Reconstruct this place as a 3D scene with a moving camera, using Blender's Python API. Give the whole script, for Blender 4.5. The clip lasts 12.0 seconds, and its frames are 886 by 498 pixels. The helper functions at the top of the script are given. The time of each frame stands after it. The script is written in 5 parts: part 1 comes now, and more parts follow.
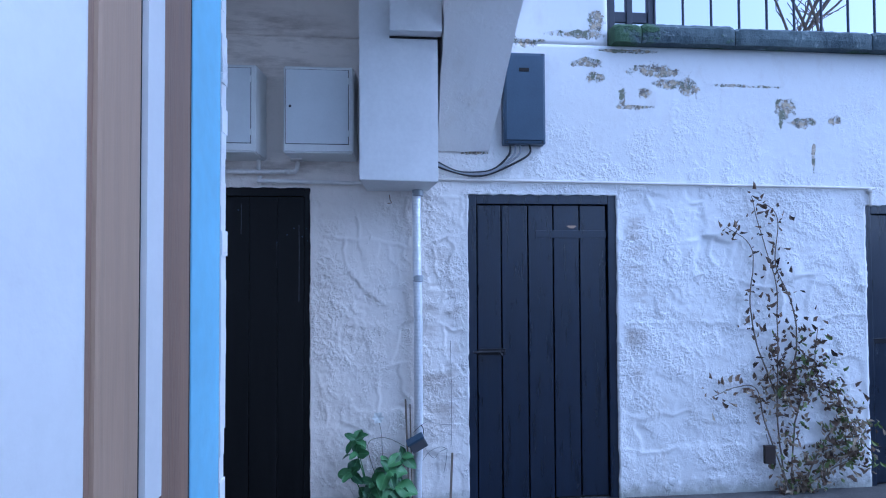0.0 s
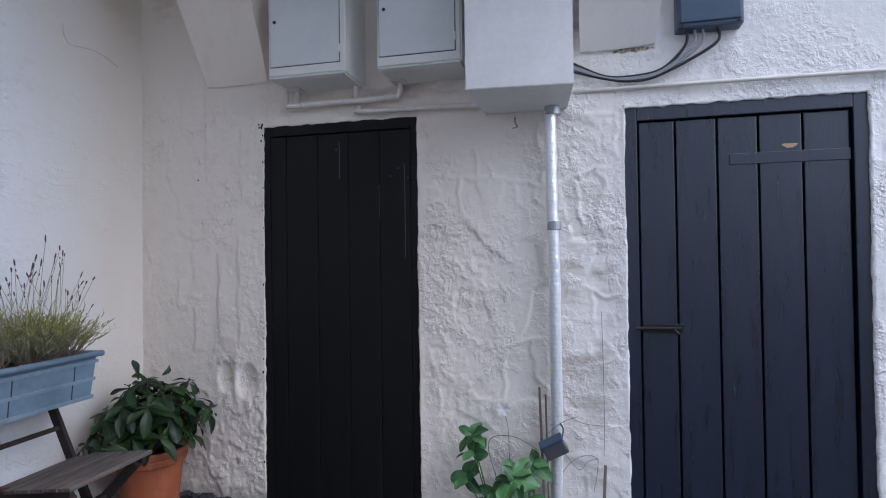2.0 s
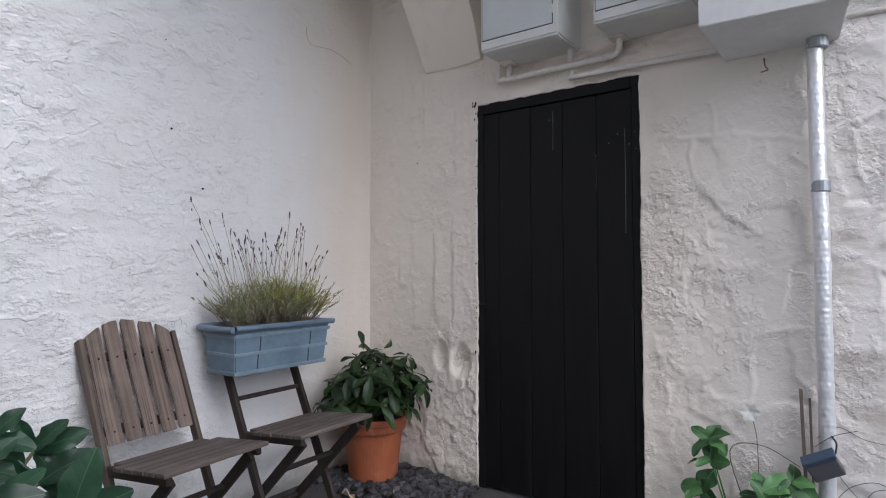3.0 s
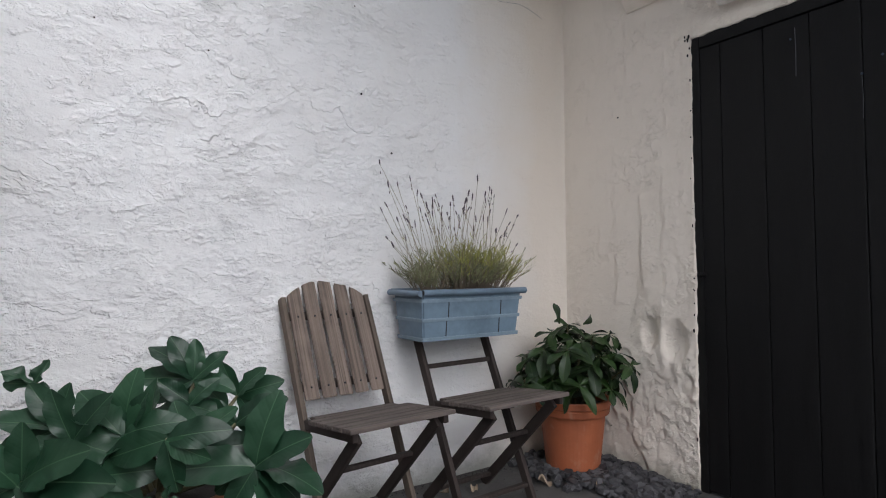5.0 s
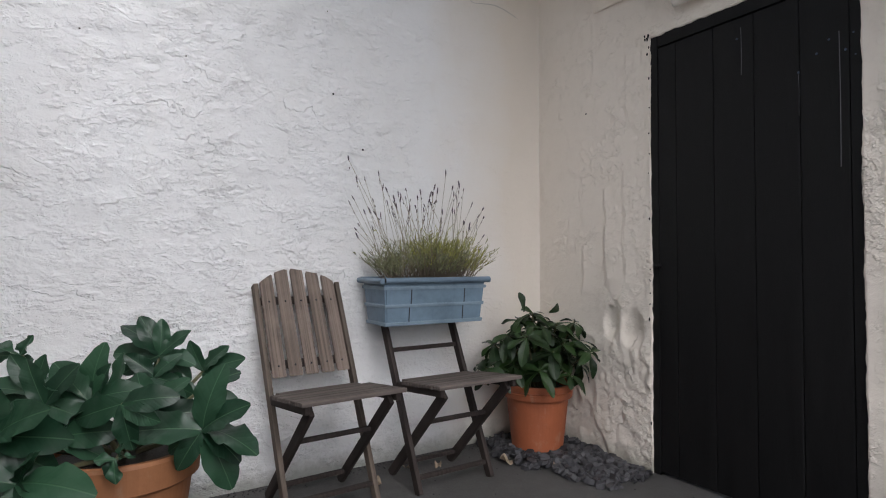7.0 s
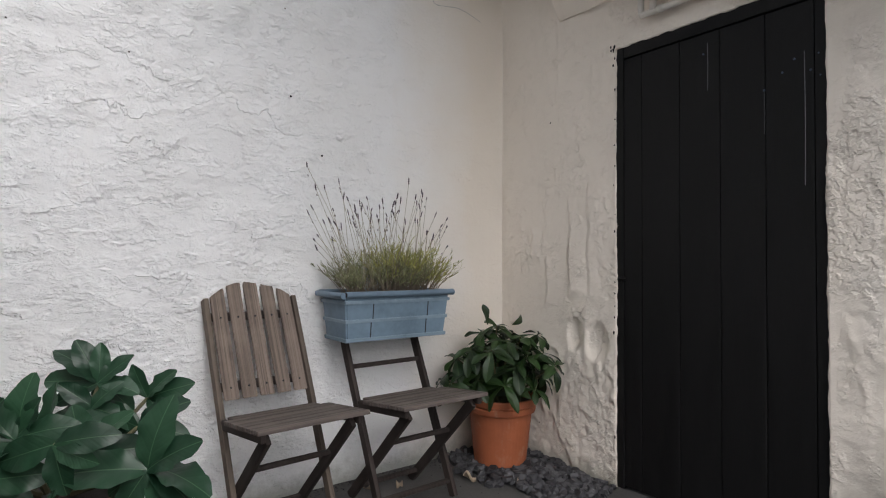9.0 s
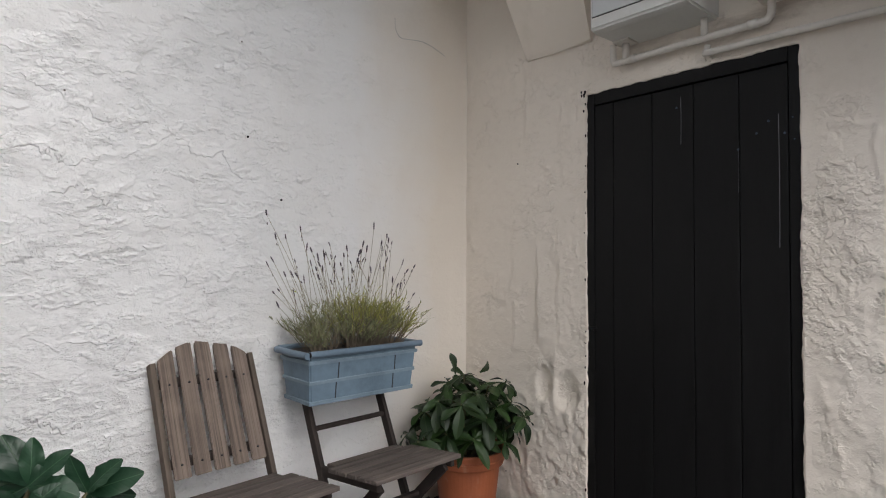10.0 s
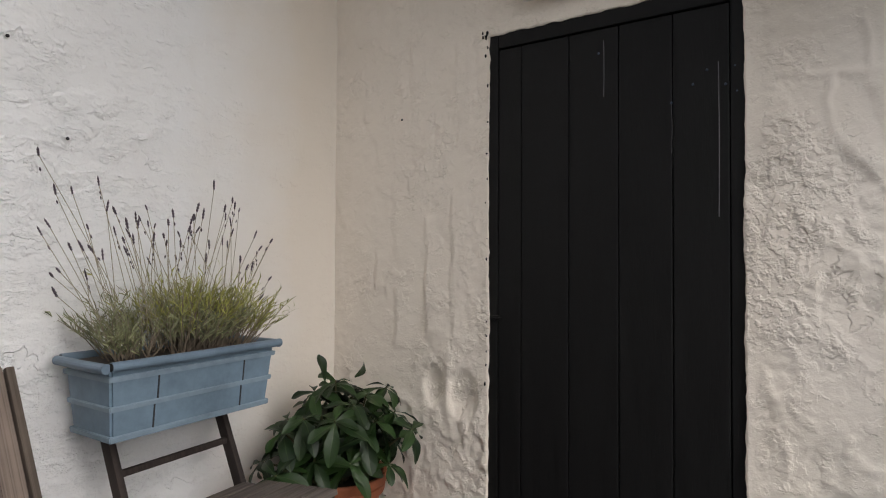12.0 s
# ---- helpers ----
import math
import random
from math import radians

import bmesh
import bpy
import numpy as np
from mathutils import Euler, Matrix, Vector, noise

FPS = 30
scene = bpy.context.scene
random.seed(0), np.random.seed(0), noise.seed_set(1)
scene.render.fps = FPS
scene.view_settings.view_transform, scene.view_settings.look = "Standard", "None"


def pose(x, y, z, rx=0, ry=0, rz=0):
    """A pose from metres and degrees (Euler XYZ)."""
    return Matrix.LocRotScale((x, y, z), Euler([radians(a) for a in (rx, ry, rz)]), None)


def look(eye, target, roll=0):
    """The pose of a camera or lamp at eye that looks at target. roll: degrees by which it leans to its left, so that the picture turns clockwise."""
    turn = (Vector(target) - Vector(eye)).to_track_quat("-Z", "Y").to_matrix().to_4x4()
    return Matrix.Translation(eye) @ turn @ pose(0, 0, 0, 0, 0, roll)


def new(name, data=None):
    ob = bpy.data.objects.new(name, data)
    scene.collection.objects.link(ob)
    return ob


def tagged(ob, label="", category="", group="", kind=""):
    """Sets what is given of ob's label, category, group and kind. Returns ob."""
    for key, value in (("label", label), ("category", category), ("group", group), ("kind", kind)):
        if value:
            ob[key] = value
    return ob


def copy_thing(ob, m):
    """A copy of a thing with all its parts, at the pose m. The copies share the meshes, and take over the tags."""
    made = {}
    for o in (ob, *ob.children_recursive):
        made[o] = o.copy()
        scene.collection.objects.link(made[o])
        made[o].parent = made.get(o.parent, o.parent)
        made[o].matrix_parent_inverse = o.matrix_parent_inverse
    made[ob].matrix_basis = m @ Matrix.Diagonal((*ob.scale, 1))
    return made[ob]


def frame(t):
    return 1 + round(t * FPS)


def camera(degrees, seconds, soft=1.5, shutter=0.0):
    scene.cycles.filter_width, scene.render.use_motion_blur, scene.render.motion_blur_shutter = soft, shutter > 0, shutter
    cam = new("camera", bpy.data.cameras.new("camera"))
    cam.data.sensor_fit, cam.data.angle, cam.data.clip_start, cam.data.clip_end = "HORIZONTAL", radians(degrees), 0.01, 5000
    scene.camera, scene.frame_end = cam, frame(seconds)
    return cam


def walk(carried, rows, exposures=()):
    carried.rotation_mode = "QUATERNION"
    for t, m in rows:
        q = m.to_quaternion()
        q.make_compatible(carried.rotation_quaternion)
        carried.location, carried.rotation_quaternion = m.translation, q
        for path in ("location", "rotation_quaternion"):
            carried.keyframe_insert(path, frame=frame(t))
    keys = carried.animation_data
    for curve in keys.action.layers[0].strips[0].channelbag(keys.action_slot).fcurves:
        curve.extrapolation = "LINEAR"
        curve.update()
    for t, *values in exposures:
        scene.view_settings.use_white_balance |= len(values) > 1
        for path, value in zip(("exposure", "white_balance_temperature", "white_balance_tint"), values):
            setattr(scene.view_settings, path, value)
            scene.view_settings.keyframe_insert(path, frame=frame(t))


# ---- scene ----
# seconds, eye in metres, yaw, pitch and lean in degrees
PATH = [
    (0, 0.094, -0.064, 1.472, -5.42, 1.49, -0.28),
    (0.5, 0.197, 0.165, 1.406, -2.15, 0.66, -0.25),
    (1, 0.274, 0.413, 1.357, 2.32, 0.28, -0.59),
    (1.5, 0.341, 0.637, 1.283, 6.38, 0.85, -0.66),
    (2, 0.381, 0.790, 1.243, 13.42, 1.00, -0.76),
    (2.5, 0.388, 0.870, 1.117, 24.30, 1.72, -0.60),
    (3, 0.347, 0.963, 1.088, 35.32, 2.15, -0.07),
    (3.5, 0.259, 0.989, 1.048, 42.59, 2.09, -0.19),
    (5.3, 0.199, 1.198, 0.935, 56.96, 2.05, -0.36),
    (5.5, 0.248, 1.216, 0.960, 57.96, 1.97, -0.38),
    (6, 0.379, 1.277, 0.993, 58.73, 1.85, -0.37),
    (6.5, 0.473, 1.301, 0.976, 58.75, 1.24, -0.11),
    (7, 0.471, 1.309, 0.926, 57.95, 1.39, 0.02),
    (9, 0.367, 1.312, 0.989, 53.05, 1.18, 0.27),
    (9.5, 0.306, 1.273, 1.053, 49.97, 1.42, 0.29),
    (10, 0.200, 1.283, 1.185, 46.95, 1.59, 0.28),
    (10.5, 0.155, 1.299, 1.239, 44.43, 1.38, 0.26),
    (11, 0.070, 1.373, 1.227, 40.53, 1.37, 0.30),
    (11.5, -0.054, 1.462, 1.175, 36.00, 1.27, 0.28),
    (12, -0.247, 1.602, 1.115, 31.80, 1.23, 0.31),
]
cam = camera(75.39, 12.0, 1.1)
EXPOSURES = [(0.0, -0.26, 4200, 15), (0.5, -0.26, 4420, 15), (1.0, -0.32, 4800, 15), (1.5, -0.26, 5130, 15), (2.0, -0.18, 5430, 15), (2.5, -0.10, 5730, 15), (3.5, -0.12, 6000, 13), (5.5, -0.16, 6120, 12), (7.0, -0.17, 6180, 12), (9.0, -0.17, 6330, 11), (10.5, -0.16, 6480, 11), (12.0, -0.10, 6600, 11)]
walk(cam, [(t, pose(x, y, z, 90 + pitch, 0, yaw) @ pose(0, 0, 0, 0, 0, lean)) for t, x, y, z, yaw, pitch, lean in PATH], EXPOSURES)

# world, sun and large lights
world = bpy.data.worlds.new("world")
scene.world = world
world.use_nodes = True
wn = world.node_tree.nodes
sky = wn.new("ShaderNodeTexSky")
sky.sky_type = "NISHITA"
sky.sun_disc = False
sky.sun_elevation, sky.sun_rotation = radians(47), radians(98)
sky.air_density, sky.dust_density, sky.ozone_density = 1.0, 3.5, 1.0
wn["Background"].inputs["Strength"].default_value = 0.15
haze = wn.new("ShaderNodeHueSaturation")
haze.inputs["Saturation"].default_value, haze.inputs["Value"].default_value = 0.35, 1.6
world.node_tree.links.new(sky.outputs["Color"], haze.inputs["Color"])
world.node_tree.links.new(haze.outputs["Color"], wn["Background"].inputs["Color"])
sun_data = bpy.data.lights.new("sun", "SUN")
sun_data.energy, sun_data.angle, sun_data.color = 2.4, radians(85), (1.0, 0.98, 0.95)
sun = new("sun", sun_data)
sun.matrix_world = look((6.8, 0.5, 7.5), (0, 1.5, 0))


# ---- materials ----
class Nodes:
    """A small builder of node materials."""

    def __init__(self, name):
        self.mat = bpy.data.materials.new(name)
        self.mat.use_nodes = True
        self.tree = self.mat.node_tree
        self.out = self.tree.nodes["Principled BSDF"]
        self.coord = self.add("ShaderNodeTexCoord").outputs["Object"]

    def add(self, kind):
        return self.tree.nodes.new(kind)

    def put(self, value, socket):
        if isinstance(value, (int, float)):
            socket.default_value = value
        elif isinstance(value, tuple):
            socket.default_value = value if len(value) == len(socket.default_value) else (*value, 1.0)
        else:
            self.tree.links.new(value, socket)

    def scaled(self, scale=(1, 1, 1), place=(0, 0, 0), vector=None):
        m = self.add("ShaderNodeMapping")
        m.inputs["Scale"].default_value, m.inputs["Location"].default_value = scale, place
        self.put(vector if vector is not None else self.coord, m.inputs["Vector"])
        return m.outputs["Vector"]

    def noise(self, scale, detail=4.0, rough=0.55, vector=None, distort=0.0):
        n = self.add("ShaderNodeTexNoise")
        self.put(vector if vector is not None else self.coord, n.inputs["Vector"])
        for key, value in (("Scale", scale), ("Detail", detail), ("Roughness", rough), ("Distortion", distort)):
            n.inputs[key].default_value = value
        return n.outputs["Fac"]

    def voronoi(self, scale, feature="F1", vector=None):
        n = self.add("ShaderNodeTexVoronoi")
        n.feature = feature
        self.put(vector if vector is not None else self.coord, n.inputs["Vector"])
        n.inputs["Scale"].default_value = scale
        return n.outputs["Distance"]

    def ramp(self, value, low, high, a=0.0, b=1.0):
        n = self.add("ShaderNodeMapRange")
        self.put(value, n.inputs["Value"])
        for key, v in (("From Min", low), ("From Max", high), ("To Min", a), ("To Max", b)):
            n.inputs[key].default_value = v
        return n.outputs["Result"]

    def math(self, op, a, b=0.0):
        n = self.add("ShaderNodeMath")
        n.operation = op
        self.put(a, n.inputs[0])
        self.put(b, n.inputs[1])
        return n.outputs["Value"]

    def mix(self, fac, a, b):
        n = self.add("ShaderNodeMix")
        n.data_type = "RGBA"
        self.put(fac, n.inputs["Factor"])
        self.put(a, n.inputs["A"])
        self.put(b, n.inputs["B"])
        return n.outputs["Result"]

    def random(self, island=False):
        if island:
            return self.add("ShaderNodeNewGeometry").outputs["Random Per Island"]
        return self.add("ShaderNodeObjectInfo").outputs["Random"]

    def bump(self, height, distance=0.01, strength=1.0, normal=None):
        n = self.add("ShaderNodeBump")
        n.inputs["Distance"].default_value, n.inputs["Strength"].default_value = distance, strength
        self.put(height, n.inputs["Height"])
        if normal is not None:
            self.put(normal, n.inputs["Normal"])
        return n.outputs["Normal"]

    def done(self, colour, rough=0.7, normal=None, metal=0.0, **more):
        self.put(colour, self.out.inputs["Base Color"])
        self.put(rough, self.out.inputs["Roughness"])
        self.put(metal, self.out.inputs["Metallic"])
        if normal is not None:
            self.put(normal, self.out.inputs["Normal"])
        for key, value in more.items():
            self.put(value, self.out.inputs[key.replace("_", " ")])
        return self.mat


def plain(name, colour, rough=0.6, vary=0.12, grain=60.0, bump=0.0006, metal=0.0, stretch=(1, 1, 1), spec=0.5):
    """Paint, plastic or metal with mild blotches and fine grain."""
    n = Nodes(name)
    v = n.scaled(stretch)
    blot = n.noise(5.0, 4, 0.6, v)
    fine = n.noise(grain, 3, 0.6, v)
    dark = tuple(c * (1 - 2 * vary) for c in colour)
    light = tuple(min(1.0, c * (1 + vary)) for c in colour)
    col = n.mix(n.ramp(n.math("ADD", n.math("MULTIPLY", blot, 0.7), n.math("MULTIPLY", fine, 0.3)), 0.3, 0.7), dark, light)
    return n.done(col, n.ramp(blot, 0.3, 0.7, rough * 0.85, min(1.0, rough * 1.15)), n.bump(fine, bump), metal, **{"Specular_IOR_Level": spec})


def whitewash(name, patches=(), axis="x", flaky=1.0, stretch=1.6, cream=None, pitted=0.0, calm=None, grime=(), ridged=0.0, soiled=0.36):
    """Many coats of limewash on rubble: coats that end in crisp flaked edges, fine grain, faint stains, patches where
    the coat has come off.
    patches: (along, up, half width, half height) of each; cream: where along the wall the blend to a warmer cream
    colour begins and ends;
    calm: heights (lengths on the side wall) between which the rough old coats give way to smooth plaster."""
    n = Nodes(name)
    sep = n.add("ShaderNodeSeparateXYZ")
    n.put(n.coord, sep.inputs[0])
    a, z = sep.outputs["X" if axis == "x" else "Y"], sep.outputs["Z"]
    v = n.scaled((1.0, 1.0, stretch))
    coat = n.noise(7.5 if axis == "y" else 4.4, 8, 0.62, v, 0.15)
    height = None
    for level, offset in ((0.44, 1.7), (0.50, 5.3), (0.56, 9.1)):
        fade = n.ramp(n.noise(7.0, 3, 0.5, n.scaled((1, 1, stretch), (offset, offset, offset))), 0.48, 0.66)
        edge = n.math("MULTIPLY", n.ramp(coat, level, level + 0.022), fade)
        height = edge if height is None else n.math("ADD", height, edge)
    coat2 = n.noise(22.0 if axis == "y" else 15.0, 6, 0.58, v, 0.2)
    fade2 = n.ramp(n.noise(11.0, 3, 0.5, n.scaled((1, 1, stretch), (3, 3, 3))), 0.46, 0.64)
    fine = n.math("MULTIPLY", n.math("ADD", n.ramp(coat2, 0.44, 0.475), n.ramp(coat2, 0.54, 0.575)), fade2)
    where = n.ramp(n.noise(2.2, 4, 0.6), 0.42, 0.60, 0.25, 1.0)
    height = n.math("MULTIPLY", n.math("ADD", n.math("MULTIPLY", height, 0.62 * flaky), n.math("MULTIPLY", fine, 0.46 * flaky)), where)
    if pitted:
        zone = n.ramp(n.noise(3.3, 4, 0.6, n.scaled((1, 1, 0.8), (4, 4, 4))), 0.50, 0.60)
        crumb = n.math("ADD", n.ramp(n.noise(38.0, 3, 0.5), 0.46, 0.56), n.math("MULTIPLY", n.ramp(n.noise(21.0, 4, 0.6), 0.46, 0.54), 0.8))
        if axis == "x":
            zone = n.math("MULTIPLY", zone, n.ramp(a, -1.32, -1.22, 0.15, 1.0))
        height = n.math("ADD", height, n.math("MULTIPLY", n.math("MULTIPLY", crumb, zone), 0.42 * pitted))
    if ridged:
        for up, bend_by, mask, amount in ((7.0, 4.0, 4.6, 0.58), (13.0, 5.0, 6.5, 0.58), (27.0, 6.0, 10.0, 0.38)):
            warp = n.noise(up * 0.5, 5, 0.6, n.scaled((1, 0.85, 1.15), (up, up, up)), 0.6)
            phase = n.math("FRACT", n.math("ADD", n.math("MULTIPLY", z, up), n.math("MULTIPLY", warp, bend_by)))
            shown = n.ramp(n.noise(mask, 4, 0.6, n.scaled((1, 0.95, 1.5), (up + 2, up, up))), 0.53, 0.61)
            scale = n.math("MULTIPLY", n.math("SUBTRACT", 1.0, n.math("MINIMUM", phase, n.ramp(phase, 1.0, 0.965))), shown)
            height = n.math("ADD", height, n.math("MULTIPLY", scale, amount * ridged))
    lump = 0.22
    if calm is not None:
        wavy = n.math("ADD", z if axis == "x" else a, n.math("MULTIPLY", n.math("SUBTRACT", n.noise(1.7, 4, 0.6), 0.5), 0.7))
        quiet = n.ramp(wavy, calm[0], calm[1], 1.0, 0.22)
        height = n.math("MULTIPLY", height, quiet)
        lump = n.math("MULTIPLY", quiet, 0.22)
    lumps = n.noise(24.0, 5, 0.6, v)
    grain = n.noise(150.0, 3, 0.6)
    height = n.math("ADD", height, n.math("ADD", n.math("MULTIPLY", lumps, lump), n.math("MULTIPLY", grain, 0.10)))
    stain = n.noise(1.3, 5, 0.6)
    fresh_coat, old_coat = ((0.855, 0.86, 0.868), (0.815, 0.81, 0.805)) if axis == "y" else ((0.86, 0.855, 0.845), (0.81, 0.795, 0.77))
    col = n.mix(n.ramp(stain, 0.35, 0.7), fresh_coat, old_coat)
    if cream is not None:
        wave = n.math("ADD", a, n.math("MULTIPLY", n.math("SUBTRACT", n.noise(2.0, 4, 0.6), 0.5), 0.5))
        col = n.mix(n.ramp(wave, cream[0], cream[1]), col, (0.81, 0.738, 0.652))
    col = n.mix(n.math("MULTIPLY", n.ramp(n.noise(7.0, 6, 0.65, n.scaled((1, 1, 0.5))), 0.55, 0.78), soiled), col, (0.62, 0.55, 0.46))
    # shade along the flaked edges, painted as a thin brown line
    under = n.math("MULTIPLY", n.ramp(n.math("ABSOLUTE", n.math("SUBTRACT", coat, 0.5)), 0.006, 0.0), n.math("MULTIPLY", where, 0.16 * flaky))
    col = n.mix(under, col, (0.48, 0.43, 0.37))
    speck = n.ramp(n.voronoi(9.0), 0.040, 0.02)
    col = n.mix(n.math("MULTIPLY", speck, n.ramp(n.noise(4.0), 0.60, 0.63)), col, (0.10, 0.09, 0.08))
    foot = n.math("MULTIPLY", n.ramp(n.math("ADD", z, n.math("MULTIPLY", n.noise(9.0, 5, 0.7), -0.16)), 0.02, -0.06), 0.6)
    col = n.mix(foot, col, (0.17, 0.18, 0.13))
    for pa, pz, ra, rz in grime:
        da = n.math("DIVIDE", n.math("SUBTRACT", a, pa), ra)
        dz = n.math("DIVIDE", n.math("SUBTRACT", z, pz), rz)
        d = n.math("ADD", n.math("MULTIPLY", da, da), n.math("MULTIPLY", dz, dz))
        run = n.ramp(n.noise(6.0, 6, 0.65, n.scaled((0.5, 1, 2.2), (pa, pz, ra))), 0.44, 0.66)
        col = n.mix(n.math("MULTIPLY", n.math("MULTIPLY", run, n.ramp(d, 1.0, 0.3)), 0.55), col, (0.26, 0.20, 0.15))
    if patches:
        edge = n.math("MULTIPLY", n.math("SUBTRACT", n.noise(14.0, 8, 0.75), 0.5), 4.2)
        total = None
        for pa, pz, ra, rz in patches:
            da = n.math("DIVIDE", n.math("SUBTRACT", a, pa), ra)
            dz = n.math("DIVIDE", n.math("SUBTRACT", z, pz), rz)
            d = n.math("SQRT", n.math("ADD", n.math("MULTIPLY", da, da), n.math("MULTIPLY", dz, dz)))
            m = n.ramp(n.math("ADD", d, edge), 1.0, 0.86)
            total = m if total is None else n.math("MAXIMUM", total, m)
        total = n.math("MULTIPLY", total, n.ramp(n.noise(31.0, 6, 0.75), 0.42, 0.50))
        bare = n.mix(n.ramp(n.noise(24.0, 5, 0.7), 0.40, 0.58), (0.09, 0.07, 0.035), (0.62, 0.50, 0.32))
        bare = n.mix(n.ramp(n.noise(13.0, 3), 0.52, 0.58), bare, (0.13, 0.14, 0.055))
        col = n.mix(n.math("MULTIPLY", total, 0.85), col, bare)
        height = n.math("SUBTRACT", height, n.math("MULTIPLY", total, 0.5))
    return n.done(col, 0.88, n.bump(height, 0.009, 1.0), Specular_IOR_Level=0.25)


GRIME = [(-0.75, 2.80, 0.75, 0.30), (-0.55, 2.08, 0.55, 0.09), (-1.80, 2.90, 0.12, 0.40), (0.50, 2.30, 0.25, 0.16), (0.40, 0.9, 0.16, 0.9), (1.66, 1.3, 0.10, 0.7)]
PATCHES = [(1.36, 2.75, 0.10, 0.03), (1.40, 2.65, 0.05, 0.035), (1.81, 2.71, 0.16, 0.04), (1.88, 2.62, 0.10, 0.035), (1.67, 2.47, 0.12, 0.014), (1.585, 2.53, 0.02, 0.06),
           (2.30, 2.623, 0.15, 0.010), (2.69, 2.48, 0.07, 0.06), (2.79, 2.39, 0.09, 0.03), (3.03, 2.41, 0.05, 0.03), (2.884, 2.17, 0.016, 0.09), (1.60, 2.83, 0.20, 0.012), (0.62, 2.16, 0.10, 0.010), (0.96, 2.87, 0.08, 0.03), (1.30, 2.93, 0.16, 0.025), (1.42, 3.02, 0.05, 0.07), (2.02, 2.60, 0.07, 0.05), (1.72, 2.57, 0.05, 0.04), (2.52, 2.62, 0.12, 0.008), (2.66, 2.40, 0.016, 0.07)]
M_WALL_BACK = whitewash("limewash back", PATCHES, "x", 0.8, 0.9, (0.9, -0.3), 0.85, (1.9, 2.5), GRIME)
M_WALL_LEFT = whitewash("limewash side", (), "y", 0.45, 1.9, (2.75, 3.25), 0.30, (2.2, 3.05), (), 1.05, 0.10)
M_PLASTER = whitewash("limewashed plaster", flaky=0.25, cream=(0.9, -0.3))
M_HOUSE = whitewash("house limewash", flaky=0.5)
M_WHITE_BOARD = plain("white board paint", (0.80, 0.80, 0.79), 0.5, 0.04, 60.0)
M_BLACK = plain("black door paint", (0.0078, 0.0078, 0.0080), 0.55, 0.18, 40.0, 0.0008, stretch=(6, 6, 0.5), spec=0.2)
# same black paint; the sky's blue reflection is put into the base colour
M_BLACK_GLOSS = plain("glossy black door paint with sky tint", (0.0055, 0.0125, 0.032), 0.30, 0.18, 40.0, 0.0008, stretch=(6, 6, 0.5), spec=0.85)


def concrete(name, colour):
    n = Nodes(name)
    big, fine = n.noise(1.4, 5, 0.6), n.noise(90.0, 4, 0.65)
    mid = n.noise(11.0, 5, 0.6)
    dark = tuple(c * 0.6 for c in colour)
    col = n.mix(n.ramp(n.math("ADD", n.math("MULTIPLY", big, 0.5), n.math("MULTIPLY", mid, 0.5)), 0.35, 0.65), dark, colour)
    col = n.mix(n.math("MULTIPLY", n.ramp(fine, 0.58, 0.75), 0.5), col, tuple(c * 1.8 for c in colour))
    return n.done(col, n.ramp(big, 0.3, 0.7, 0.65, 0.9), n.bump(n.math("ADD", fine, n.math("MULTIPLY", mid, 2.0)), 0.002))


M_FLOOR = concrete("worn concrete", (0.092, 0.089, 0.087))


def mossy(name):
    """Damp blue-grey slate, with green moss in cushions and runs, and pale lichen spots."""
    n = Nodes(name)
    sep = n.add("ShaderNodeSeparateXYZ")
    n.put(n.coord, sep.inputs[0])
    blot, fine = n.noise(5.0, 5, 0.65), n.noise(60.0, 4, 0.65)
    col = n.mix(n.ramp(blot, 0.35, 0.65), (0.050, 0.072, 0.085), (0.115, 0.150, 0.160))
    col = n.mix(n.math("MULTIPLY", n.ramp(n.noise(17.0, 4, 0.6), 0.62, 0.70), 0.5), col, (0.36, 0.40, 0.40))
    edge = n.math("ADD", sep.outputs["X"], n.math("MULTIPLY", n.math("SUBTRACT", n.noise(9.0, 4, 0.6), 0.5), 0.5))
    moss = n.math("MAXIMUM", n.ramp(edge, 1.72, 1.62), n.ramp(n.noise(3.4, 6, 0.7, n.scaled((1, 1, 2.0), (3, 3, 3))), 0.54, 0.62))
    col = n.mix(n.math("MULTIPLY", moss, 0.85), col, n.mix(fine, (0.018, 0.055, 0.020), (0.085, 0.150, 0.050)))
    return n.done(col, 0.85, n.bump(n.math("ADD", fine, n.math("MULTIPLY", moss, 1.2)), 0.006))


M_COPING = mossy("mossy coping")
M_SLAB = concrete("painted landing", (0.62, 0.60, 0.57))


# ---- mesh helpers ----
def link(name, bm, material, smooth=False):
    mesh = bpy.data.meshes.new(name)
    bm.to_mesh(mesh)
    bm.free()
    mesh.materials.append(material)
    if smooth:
        mesh.shade_smooth()
    return new(name, mesh)


def part(name, bm, material, parent, label="", smooth=False):
    """Links bm as one mesh under a thing or one of its parts."""
    ob = link(name, bm, material, smooth)
    ob.parent = parent
    if label:
        ob["label"] = label
    return ob


def thing(name, label, category, at=(0, 0, 0), group="", turn=0.0, kind=""):
    ob = new(name)
    ob.matrix_basis = pose(*at, 0, 0, turn)
    return tagged(ob, label, category, group, kind)


def structure(name, bm, material, label, category, smooth=False):
    return tagged(link(name, bm, material, smooth), label, category, "", "structure")


